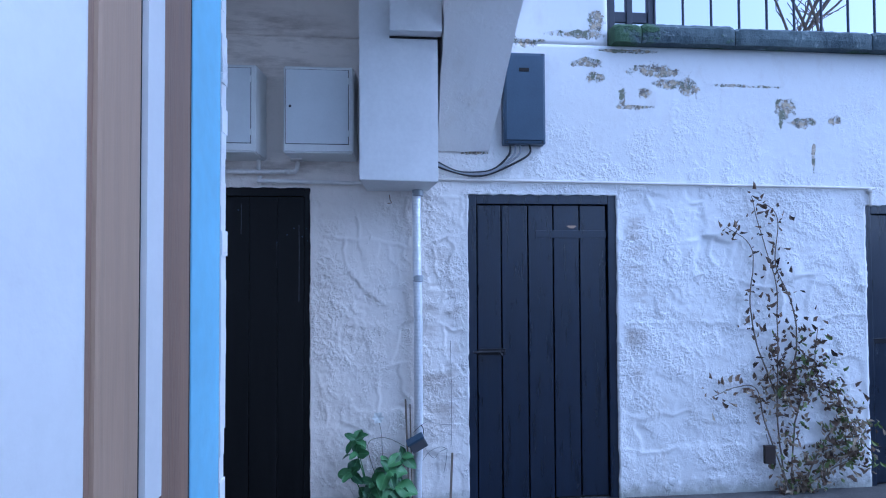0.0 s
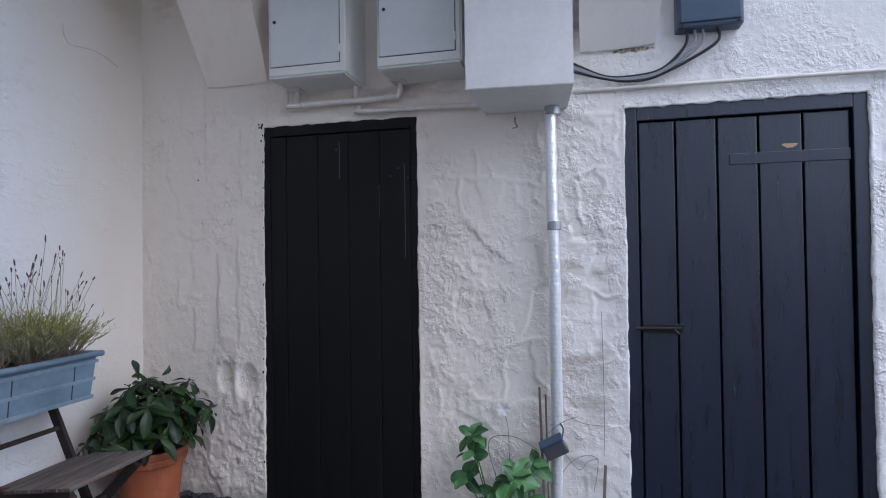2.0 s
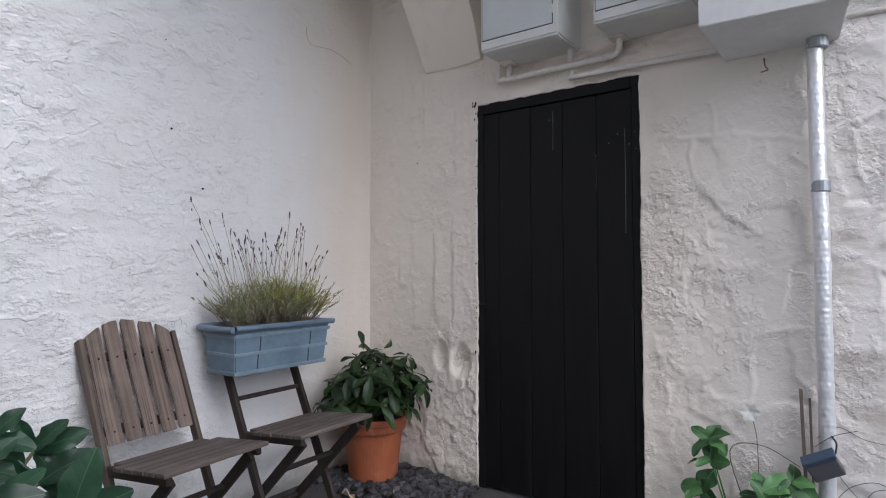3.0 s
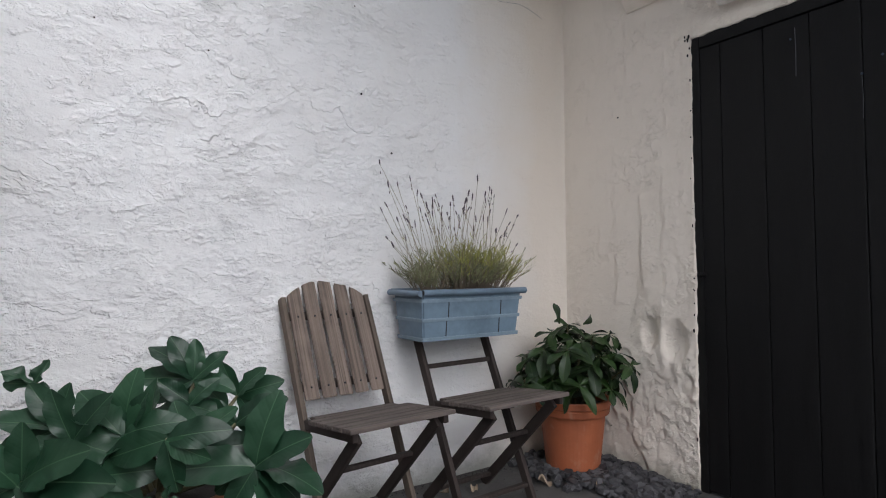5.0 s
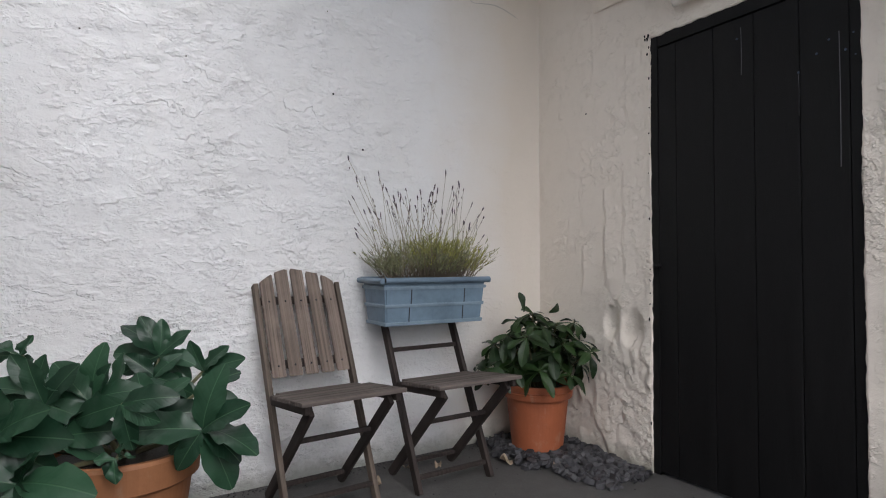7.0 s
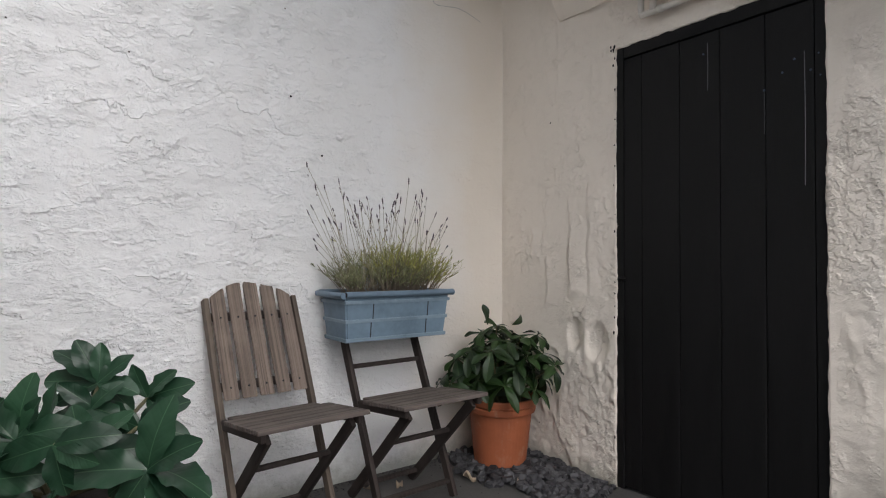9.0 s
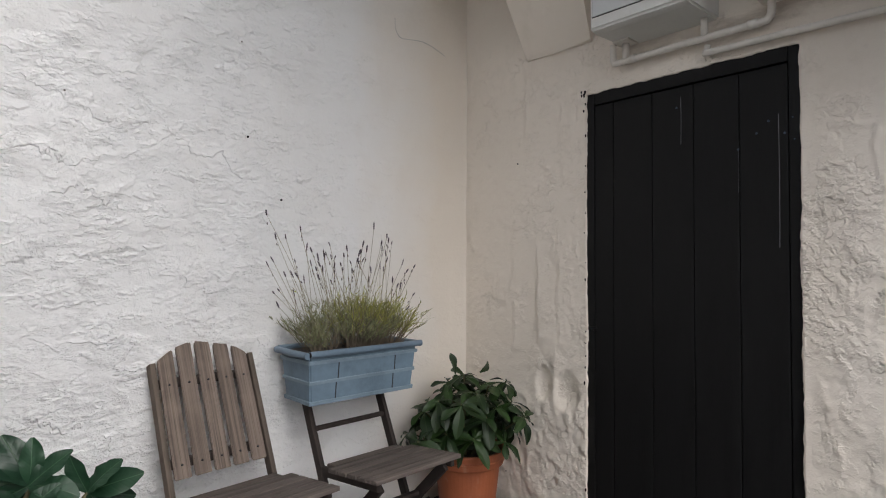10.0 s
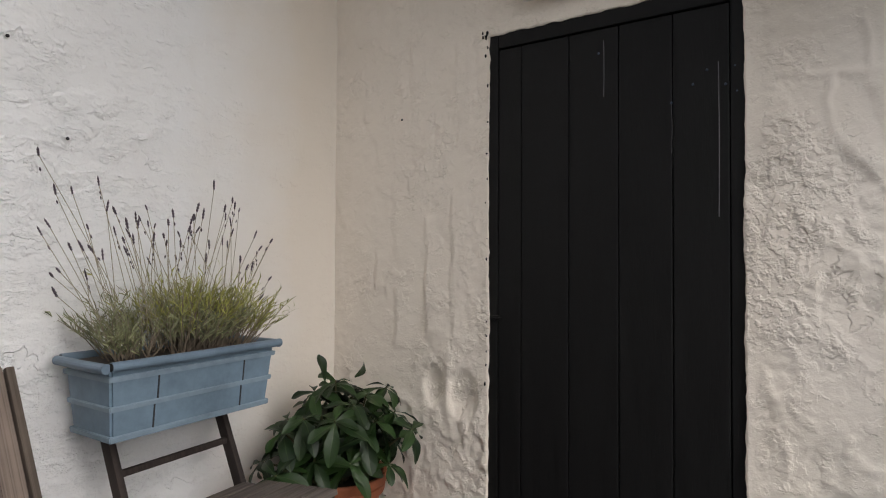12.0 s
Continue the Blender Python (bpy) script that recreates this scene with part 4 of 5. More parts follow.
# ---- folding chairs ----
def folding_chair(label, x, y, tall, turn=0.0):
    """A folding chair with its back to the wall: x grows to the front, y to its left, z up from the floor."""
    chair = thing("folding_chair", label, "chair", (x, y, 0.0), "folding chairs against the wall", turn)
    half = 0.180
    top = 0.835 if tall else 0.656
    def stile_x(z):
        return -0.05 + (0.82 - z) * 0.46
    for s in (-1, 1):
        bm = bmesh.new()
        bar(bm, (stile_x(0), s * half, 0.0), (stile_x(top), s * half, top), 0.038, 0.020, 0.004, (1, 0, 0))
        part("stile", bm, M_DARK_WOOD if not tall else M_FRAME_WOOD, chair)
        bm = bmesh.new()
        bar(bm, (0.05, s * (half - 0.024), 0.0), (0.468, s * (half - 0.024), 0.425), 0.040, 0.020, 0.005, (1, 0, 0))
        part("leg", bm, M_DARK_WOOD, chair)
        bm = bmesh.new()
        bar(bm, (0.12, s * (half - 0.002), 0.402), (0.49, s * (half - 0.002), 0.436), 0.036, 0.020, 0.006, (0, 0, 1))
        part("seat_rail", bm, M_DARK_WOOD, chair)
    for px, pz, w in ((0.325, 0.285, half - 0.03), (0.10, 0.055, half - 0.03), (stile_x(0.06), 0.06, half - 0.01)):
        bm = bmesh.new()
        bar(bm, (px, -w, pz), (px, w, pz), 0.024, 0.016, 0.004, (1, 0, 0))
        part("stretcher", bm, M_DARK_WOOD, chair)
    # seat slats, falling a little to the back
    count, front, rear = 6, 0.515, 0.165
    for k in range(count):
        a = rear + (front - rear) * k / count
        b = rear + (front - rear) * (k + 1) / count - 0.007
        za, zb = 0.424 + 0.034 * k / count, 0.424 + 0.034 * (k + 1) / count
        w = 0.170 if k == 0 else 0.205
        bm = bmesh.new()
        bar(bm, ((a + b) / 2, -w, (za + zb) / 2), ((a + b) / 2, w, (za + zb) / 2), b - a, 0.016, 0.004, (1, 0, 0.092))
        part("seat_slat", bm, M_SEAT_WOOD, chair)
    if tall:
        for z in (0.522, 0.768):
            bm = bmesh.new()
            bar(bm, (stile_x(z) - 0.004, -half + 0.01, z), (stile_x(z) - 0.004, half - 0.01, z), 0.016, 0.034, 0.003, (1, 0, 0))
            part("back_rail", bm, M_DARK_WOOD, chair)
        for k in range(5):
            yc = -0.136 + 0.068 * k
            bm = bmesh.new()
            w, z0 = 0.028, 0.480
            prof = [(-w, z0), (w, z0)] + [(q, 0.905 - 2.3 * (yc + q) ** 2) for q in (w, w / 2, 0.0, -w / 2, -w)]
            fr = [bm.verts.new((stile_x(z) + 0.020, yc + q, z)) for q, z in prof]
            bk = [bm.verts.new((stile_x(z) + 0.007, yc + q, z)) for q, z in prof]
            bm.faces.new(fr)
            bm.faces.new(bk[::-1])
            for j in range(7):
                bm.faces.new((fr[(j + 1) % 7], fr[j], bk[j], bk[(j + 1) % 7]))
            bmesh.ops.recalc_face_normals(bm, faces=bm.faces)
            bmesh.ops.bevel(bm, geom=list(bm.edges), offset=0.003, segments=2, affect="EDGES")
            slat = part("back_slat", bm, M_BACK_WOOD, chair)
            for z in (0.522, 0.768):
                bm = bmesh.new()
                bmesh.ops.create_icosphere(bm, subdivisions=1, radius=0.0045, matrix=Matrix.Translation((stile_x(z) + 0.021, yc, z)))
                part("screw_head", bm, M_DARK_METAL, slat)
    else:
        bm = bmesh.new()
        bar(bm, (stile_x(0.545), -half, 0.545), (stile_x(0.545), half, 0.545), 0.018, 0.018, 0.004, (1, 0, 0))
        part("back_rail", bm, M_DARK_WOOD, chair)
    return chair


M_FRAME_WOOD = wood("weathered stile wood", (0.155, 0.122, 0.098), along="z")
folding_chair("weathered wooden folding chair with an arched slatted back", -1.895, 2.088, True, 4.0)
folding_chair("dark wooden folding chair carrying a planter on its back", -1.865, 2.622, False, 2.0)

# ---- planter with lavender ----
trough = thing("plant_trough", "blue-grey plastic trough of lavender propped on the chair back", "planter", (-1.79, 2.628, 0.658))


def ring_box(bm, a, b, lo, hi, wall=0.0):
    """A tapered box between two rectangles a, b: half depth, half length, at heights lo, hi."""
    vs = [[bm.verts.new((sx * d, sy * w, z)) for sx, sy in ((-1, -1), (1, -1), (1, 1), (-1, 1))] for (d, w), z in ((a, lo), (b, hi))]
    for j in range(4):
        bm.faces.new((vs[0][j], vs[0][(j + 1) % 4], vs[1][(j + 1) % 4], vs[1][j]))
    bm.faces.new(vs[0][::-1])
    bm.faces.new(vs[1])


def trough_at(z):
    t = z / 0.197
    return 0.092 + 0.020 * t, 0.242 + 0.016 * t


bm = bmesh.new()
ring_box(bm, trough_at(0.0), trough_at(0.187), 0.0, 0.187)
bmesh.ops.bevel(bm, geom=list(bm.edges), offset=0.006, segments=2, affect="EDGES")
body = part("trough_body", bm, M_TROUGH, trough)
for z, h, out in ((0.0, 0.016, 0.0060), (0.078, 0.014, 0.0045), (0.154, 0.014, 0.0060)):
    bm = bmesh.new()
    a, b = trough_at(z), trough_at(z + h)
    ring_box(bm, (a[0] + out, a[1] + out), (b[0] + out, b[1] + out), z, z + h)
    bmesh.ops.bevel(bm, geom=list(bm.edges), offset=0.002, segments=2, affect="EDGES")
    part("moulding", bm, M_TROUGH_BAND, body, "paler band, worn and with painted highlight")
for y, z0, z1 in ((-0.135, 0.016, 0.078), (0.14, 0.016, 0.078), (-0.128, 0.092, 0.154), (0.145, 0.092, 0.154)):
    bm = bmesh.new()
    bar(bm, (trough_at(z0)[0] + 0.0006, y, z0), (trough_at(z1)[0] + 0.0006, y, z1), 0.004, 0.002, 0, (0, 1, 0))
    part("groove", bm, M_CABLE, body)
d, w = trough_at(0.187)
d, w, r = d + 0.012, w + 0.014, 0.0125
for k, (a, b) in enumerate((((d, -w + 0.010), (d, w)), ((-d, -w + 0.010), (-d, w)), ((-d + 0.002, -w), (d - 0.002, -w)), ((-d + 0.002, w), (d - 0.002, w)))):
    bm = bmesh.new()
    z = 0.194 if k < 2 else 0.191
    tube(bm, [(a[0], a[1], z), ((a[0] + b[0]) / 2, (a[1] + b[1]) / 2, z - 0.001), (b[0], b[1], z)], r, 14)
    rim = part("rim", bm, M_TROUGH_RIM, trough, "rolled darker rim")
    if k < 2:
        bm = bmesh.new()
        tube(bm, [(d if k == 0 else -d, -w + 0.008, z), (d if k == 0 else -d, -w + 0.0105, z)], r * 0.8, 12)
        part("rim_end", bm, M_GAP, rim, "dark open end")
rng = random.Random(4)
bm = bmesh.new()
ring_box(bm, (d - 0.014, w - 0.014), (d - 0.014, w - 0.014), 0.180, 0.1885)
part("soil", bm, M_SOIL, trough)

lavender = thing("lavender_plant", "lavender with dry seed heads growing in the trough", "plant", (-1.79, 2.628, 0.845))


def blade(bm, base, tip, width, lean):
    base, tip = Vector(base), Vector(tip)
    mid = (base + tip) / 2 + Vector(lean)
    side = (tip - base).cross(Vector((rng.uniform(-1, 1), rng.uniform(-1, 1), 0.2))).normalized() * width
    a, b, c, d2 = (bm.verts.new(p) for p in (base - side * 0.5, base + side * 0.5, mid + side, mid - side))
    e = bm.verts.new(tip)
    bm.faces.new((a, b, c, d2))
    bm.faces.new((d2, c, e))


for mat, tufts, high in ((M_LAVENDER, 38, 0.260), (M_LAVENDER_GREY, 38, 0.185)):
    bm, wood_bm = bmesh.new(), bmesh.new()
    for tuft in range(tufts):
        ty, tx = rng.uniform(-0.225, 0.21), rng.uniform(-0.08, 0.08)
        if mat is M_LAVENDER:
            ty = rng.gauss(0.07, 0.10)
        ty = max(-0.215, min(0.205, ty))
        tall = high * rng.uniform(0.6, 1.1) * (1 - 0.40 * (abs(ty) / 0.24) ** 2)
        for twig in range(5):
            lean = Vector((tx * 0.7 + rng.gauss(0, 0.30) * tall, ty * 0.22 + rng.gauss(0, 0.32) * tall, tall * rng.uniform(0.7, 1.0)))
            root = Vector((tx + rng.gauss(0, 0.008), ty + rng.gauss(0, 0.008), 0.0))
            tube(wood_bm, [root, root + lean * 0.5 + Vector((0, 0, 0.006)), root + lean * 0.86], [0.0016, 0.0012, 0.0007], 4, False)
            for k in range(10):
                base = root + lean * rng.uniform(0.30, 0.95)
                way = lean.normalized() * rng.uniform(0.5, 1.2) + Vector((rng.gauss(0, 0.42), rng.gauss(0, 0.42), rng.uniform(-0.1, 0.35)))
                blade(bm, base, base + way.normalized() * rng.uniform(0.022, 0.058), rng.uniform(0.0012, 0.0022), (rng.gauss(0, 0.008), rng.gauss(0, 0.008), 0.004))
    tagged(part("foliage", bm, mat, lavender), kind="stuff")
    tagged(part("woody_base", wood_bm, M_STEM_DRY, lavender), kind="stuff")
for k in range(70):
    y, x = rng.uniform(-0.22, 0.21), rng.uniform(-0.07, 0.07)
    h = rng.triangular(0.24, 0.52, 0.37) * (1 - 0.22 * (abs(y) / 0.24) ** 2)
    fan = y * 0.48 + rng.gauss(0, 0.060)
    if k == 0:
        y, h, fan = -0.13, 0.53, -0.22
    elif k < 5:
        y, h, fan = -0.20 + 0.004 * k, 0.13 + 0.055 * k, -0.20 + 0.032 * k
    elif k < 10:
        y, h, fan = 0.19, 0.10 + 0.035 * (k - 4), 0.15 - 0.016 * (k - 4)
    tip = Vector((x + 0.2 * x + rng.gauss(0, 0.02), y + fan, h))
    mid = Vector((x + rng.gauss(0, 0.006), y + fan * rng.uniform(0.28, 0.5), h * 0.5))
    bm = bmesh.new()
    tube(bm, bend([(x, y, 0.03), mid, tip], 5), 0.0009, 4, False)
    stalk = part("flower_stalk", bm, M_STALK, lavender)
    bm = bmesh.new()
    way = ((tip - mid).normalized() + Vector((rng.gauss(0, 0.12), rng.gauss(0, 0.16), 0.12))).normalized()
    n_seg, length, fat = 7, rng.uniform(0.016, 0.034), rng.uniform(0.65, 1.0)
    tube(bm, [tip + way * (length * j / n_seg - 0.004) for j in range(n_seg + 1)], [q * fat for q in (0.0012, 0.0036, 0.0022, 0.0043, 0.0024, 0.0038, 0.0022, 0.0008)], 6)
    part("flower_head", bm, M_BLOOM, stalk)
    for low in (0.022, 0.036):
        if rng.random() < 0.4:
            bm = bmesh.new()
            tube(bm, [tip - way * (low + 0.006), tip - way * low, tip - way * (low - 0.005)], [0.0008, 0.0028 * fat, 0.0008], 6)
            part("flower_whorl", bm, M_BLOOM, stalk)


# ---- leafy plants ----
def leaf_mesh(name, length, width, droop, fold, material, tip=0.5, wave=0.0, blunt=0.62, turns=6.5, twist=0.0):
    """A leaf along y from the origin, its face to +z, widest at the share tip of its length, its edges waved and its end twisted."""
    rows, cols = 12, 7
    verts, faces = [], []
    for i in range(rows):
        t = i / (rows - 1)
        w = width / 2 * max(0.04, math.sin(math.pi * min(1.0, t ** (math.log(0.5) / math.log(tip))) * 0.97 + 0.05)) ** blunt
        y, z = length * t, -droop * t * t
        roll = twist * t * t
        for j in range(cols):
            q = (j - (cols - 1) / 2) / ((cols - 1) / 2)
            lift = fold * abs(q) * w + wave * math.sin(turns * t + 2.0 * q) * q * q * w
            verts.append((w * q * math.cos(roll), y, z + lift + w * q * math.sin(roll)))
    for i in range(rows - 1):
        for j in range(cols - 1):
            a = i * cols + j
            faces.append((a, a + 1, a + cols + 1, a + cols))
    mesh = bpy.data.meshes.new(name)
    mesh.from_pydata(verts, [], faces)
    mesh.materials.append(material)
    mesh.shade_smooth()
    return mesh


def put_leaf(parent, mesh, base, way, up=(0, 0, 1), size=1.0, roll=0.0, name="leaf"):
    way = Vector(way).normalized()
    side = way.cross(Vector(up)).normalized()
    m = Matrix((side, way, side.cross(way))).transposed().to_4x4() @ Matrix.Rotation(roll, 4, "Y")
    ob = new(name, mesh)
    ob.parent = parent
    ob.matrix_basis = Matrix.Translation(base) @ m @ Matrix.Scale(size, 4)
    return ob


def whorl(parent, meshes, centre, axis, count, rng, spread=1.0, size=1.0, crown=0.95):
    """Leaves that stand out all round from the end of a shoot."""
    axis = Vector(axis).normalized()
    u = axis.orthogonal().normalized()
    v = axis.cross(u)
    first = rng.uniform(0, 6.28)
    for k in range(count):
        a = first + 2.399 * k + rng.gauss(0, 0.25)
        lift = 0.75 - spread * rng.uniform(0.35, 0.85) if k < count * 0.75 else crown
        way = (u * math.cos(a) + v * math.sin(a)) + axis * lift
        put_leaf(parent, rng.choice(meshes), Vector(centre) + axis * 0.006 * (count - k) * -0.3, way, axis, size * rng.uniform(0.62, 1.08) * (0.72 if k >= count * 0.75 else 1.0), rng.gauss(0, 0.28))


def stem(parent, pts, r0, r1, material):
    bm = bmesh.new()
    path = bend(pts, 5)
    tube(bm, path, [r0 + (r1 - r0) * k / (len(path) - 1) for k in range(len(path))], 6)
    return part("stem", bm, material, parent)


def pot(name, label, at, profile, material, soil_z, soil_r):
    ob = thing(name, label, "flower pot", at)
    bm = bmesh.new()
    lathe(bm, profile, 48)
    part("pot_wall", bm, material, ob, smooth=False)
    bm = bmesh.new()
    lathe(bm, [(soil_r, soil_z - 0.01), (soil_r, soil_z), (soil_r * 0.5, soil_z + 0.008), (0.005, soil_z + 0.01)], 32)
    part("soil", bm, M_SOIL, ob)
    return ob


RX, RY = -1.685, 3.205
pot("terracotta_pot", "orange terracotta pot standing on slate chippings", (RX, RY, 0.035),
    [(0.118, 0.0), (0.124, 0.004), (0.150, 0.235), (0.152, 0.240), (0.165, 0.243), (0.168, 0.249), (0.171, 0.272), (0.167, 0.276), (0.168, 0.280), (0.175, 0.283), (0.177, 0.306), (0.174, 0.312), (0.163, 0.312), (0.158, 0.303), (0.150, 0.25)], M_TERRACOTTA, 0.275, 0.155)
rhodo = thing("rhododendron", "glossy dark green rhododendron filling the terracotta pot", "plant", (RX, RY, 0.32))
rng = random.Random(11)
LEAVES_R = [leaf_mesh("rhododendron_leaf", 0.125, 0.053, d, 0.25, M_LEAF_RHODO, 0.66, 0.2, 0.62, 7.0, r) for d, r in ((0.035, 0.08), (0.06, -0.1), (0.085, 0.12))]
heads = []
for k in range(32):
    a, e = k * 2.399, math.asin(min(1.0, 0.03 + 0.97 * (k + 0.5) / 32))
    r = 0.255 + rng.uniform(-0.06, 0.05)
    heads.append(Vector((math.cos(a) * math.cos(e) * r * 0.95, math.sin(a) * math.cos(e) * r, 0.08 + math.sin(e) * 0.27 + rng.uniform(-0.04, 0.04))))
heads.append(Vector((0.06, -0.31, 0.13)))
for c in heads:
    c.y *= 1.15 if c.y < 0 else 1.0
    c.x = max(c.x, -0.17)
    c.y = min(c.y, 0.18)
    axis = (c - Vector((0, 0, 0.02))).normalized() + Vector((0, 0, 0.85 + rng.gauss(0, 0.15)))
    stem(rhodo, [(c.x * 0.15, c.y * 0.15, -0.03), (c.x * 0.55, c.y * 0.55, c.z * 0.5), c], 0.006, 0.003, M_STEM)
    whorl(rhodo, LEAVES_R, c, axis, rng.choice((7, 8, 9)), rng, 1.4, 0.95, 0.35)
for k in range(16):
    a, r = k * 2.399, 0.05 + 0.12 * math.sqrt((k + 0.5) / 16)
    c = Vector((r * math.cos(a) * 0.9, r * math.sin(a), 0.08 + rng.uniform(0.0, 0.15)))
    whorl(rhodo, LEAVES_R, c, (c.x, c.y, 0.10), 6, rng, 1.3, 0.85, 0.4)
put_leaf(rhodo, LEAVES_R[0], (0.02, -0.10, 0.37), (0.05, -0.12, 1), (1, 0, 0), 0.75)
put_leaf(rhodo, LEAVES_R[1], (0.02, 0.06, 0.36), (0.1, 0.9, 0.3), (1, 0, 0), 0.8)

PX, PY = -1.43, 1.41
pot("large_terracotta_pot", "large brown terracotta pot under broad leaves", (PX, PY, 0.0),
    [(0.140, 0.0), (0.146, 0.005), (0.186, 0.305), (0.188, 0.311), (0.197, 0.313), (0.206, 0.320), (0.210, 0.390), (0.205, 0.40), (0.190, 0.40), (0.184, 0.39), (0.178, 0.32)], M_TERRACOTTA_BROWN, 0.37, 0.182)
laurel = thing("broad_leaved_shrub", "shrub with broad dark green leaves spilling over its pot", "plant", (PX, PY, 0.41))
rng = random.Random(23)
LEAVES_L = [leaf_mesh("broad_leaf", 0.195, w, d, f, M_LEAF_LAUREL, 0.54, wv, 0.62, tn, tw) for w, d, f, wv, tn, tw in ((0.100, 0.05, 0.20, 0.20, 12.0, 0.2), (0.110, 0.085, 0.14, 0.17, 16.0, -0.2), (0.092, 0.03, 0.28, 0.22, 13.0, 0.3), (0.104, 0.065, 0.18, 0.18, 18.0, -0.25))]
SMALL = [leaf_mesh("young_leaf", 0.085, 0.050, 0.012, 0.3, M_LEAF_LAUREL, 0.6, 0.5, 0.62, 10.0, 0.4)]
ALONG, OUT, UP = Vector((0.53, 0.848, 0)), Vector((0.848, -0.53, 0)), Vector((0, 0, 1))


def spray(meshes, centre, leaves, lean=0.35):
    """A shoot of the shrub at centre; leaves: the turn of each about the way out into the yard (0 along the wall, 90 up) and its size."""
    centre = Vector(centre) - Vector((PX, PY, 0.41))
    stem(laurel, [(centre.x * 0.2, centre.y * 0.2, -0.02), (centre.x * 0.65, centre.y * 0.65, centre.z * 0.6 - 0.01), centre], 0.009, 0.005, M_STEM)
    for turn, size in leaves:
        a = radians(turn + rng.gauss(0, 4))
        way = ALONG * math.cos(a) + UP * math.sin(a) + OUT * (lean + rng.gauss(0, 0.12))
        face = OUT * 0.75 + UP * (0.75 + 0.3 * math.sin(a)) + ALONG * rng.gauss(0, 0.2)
        put_leaf(laurel, rng.choice(meshes), centre + OUT * rng.uniform(-0.01, 0.012), way, face, size * 0.96, rng.gauss(0, 0.3))


# the shoots that stand highest, then the arching lower ones, then the shaded inner ones
spray(LEAVES_L, (-1.55, 1.52, 0.635), ((166, 0.88), (128, 0.80), (112, 0.74), (88, 0.6), (52, 0.62), (10, 0.62), (-30, 0.62), (-95, 0.55), (205, 0.65)), 0.10)
spray(LEAVES_L, (-1.40, 1.33, 0.545), ((98, 0.78), (128, 0.82), (152, 0.86), (188, 0.88), (60, 0.6), (25, 0.72), (-62, 0.66), (215, 0.7)), 0.25)
spray(LEAVES_L, (-1.20, 1.59, 0.475), ((8, 0.95), (-62, 0.92), (205, 0.66), (232, 0.6), (163, 1.05), (78, 0.90), (48, 0.80), (-18, 0.66)), 0.25)
spray(LEAVES_L, (-1.30, 1.13, 0.50), ((42, 0.98), (5, 1.0), (112, 0.85), (160, 1.0), (-35, 0.9), (205, 1.0), (75, 0.7)), 0.3)
spray(LEAVES_L, (-1.16, 1.19, 0.425), ((15, 0.98), (85, 0.55), (150, 0.95), (-40, 0.8), (200, 0.95), (-85, 0.75), (55, 0.5)), 0.35)
spray(LEAVES_L, (-1.24, 1.40, 0.56), ((-75, 0.68), (190, 0.75), (20, 0.7), (-20, 0.55)), 0.2)
spray(LEAVES_L, (-1.62, 1.66, 0.56), ((60, 0.6), (20, 0.75), (-15, 0.6), (110, 0.6), (-50, 0.6)), 0.1)
spray(LEAVES_L, (-1.50, 1.20, 0.56), ((120, 0.7), (70, 0.6), (165, 0.85), (30, 0.8), (200, 0.8)), 0.1)
spray(LEAVES_L, (-1.42, 0.98, 0.50), ((140, 0.9), (60, 0.8), (10, 0.9), (190, 0.9), (-40, 0.9)), 0.2)
spray(LEAVES_L, (-1.34, 1.48, 0.50), ((170, 0.8), (10, 0.8), (60, 0.7), (120, 0.7), (-30, 0.7)), 0.0)
spray(LEAVES_L, (-1.48, 1.40, 0.53), ((30, 0.8), (90, 0.7), (150, 0.8), (-20, 0.8), (210, 0.7)), 0.0)
spray(LEAVES_L, (-1.36, 1.26, 0.47), ((0, 0.8), (60, 0.7), (150, 0.8), (-30, 0.7)), 0.0)
spray(LEAVES_L, (-1.50, 1.50, 0.575), ((200, 0.7), (-15, 0.7), (-60, 0.6), (235, 0.65), (60, 0.5), (140, 0.6)), 0.15)
spray(LEAVES_L, (-1.42, 1.60, 0.525), ((150, 0.7), (45, 0.75), (-10, 0.7), (200, 0.6)), 0.05)
spray(LEAVES_L, (-1.42, 1.23, 0.545), ((170, 0.7), (110, 0.7), (50, 0.7), (-10, 0.75), (-50, 0.6), (215, 0.6)), 0.1)
spray(SMALL, (-1.72, 1.15, 0.64), ((60, 0.9), (140, 1.0), (172, 0.9), (-25, 0.6), (100, 0.5)), 0.3)
spray(SMALL, (-1.19, 1.385, 0.435), ((170, 0.6), (20, 0.6), (-80, 0.7), (230, 0.6), (80, 0.5)), 0.3)

fresh = thing("leafy_plant", "fresh green broad-leaved plant growing at the wall foot", "plant", (0.03, 3.33, 0.0))
rng = random.Random(5)
LEAVES_F = [leaf_mesh("fresh_leaf", 0.125, w * 1.2, d, 0.2, M_LEAF_FRESH, 0.42, 0.3) for w, d in ((0.075, 0.02), (0.085, 0.035), (0.07, 0.045))]
FRESH = [(-0.13, -0.02, 0.46, 5), (-0.12, -0.04, 0.39, 5), (-0.15, -0.05, 0.28, 5), (-0.02, -0.07, 0.22, 6), (0.06, -0.08, 0.30, 6), (0.14, -0.03, 0.36, 5), (0.10, -0.06, 0.20, 6), (-0.06, -0.06, 0.12, 6), (0.02, -0.10, 0.16, 6), (0.15, -0.06, 0.13, 5)]
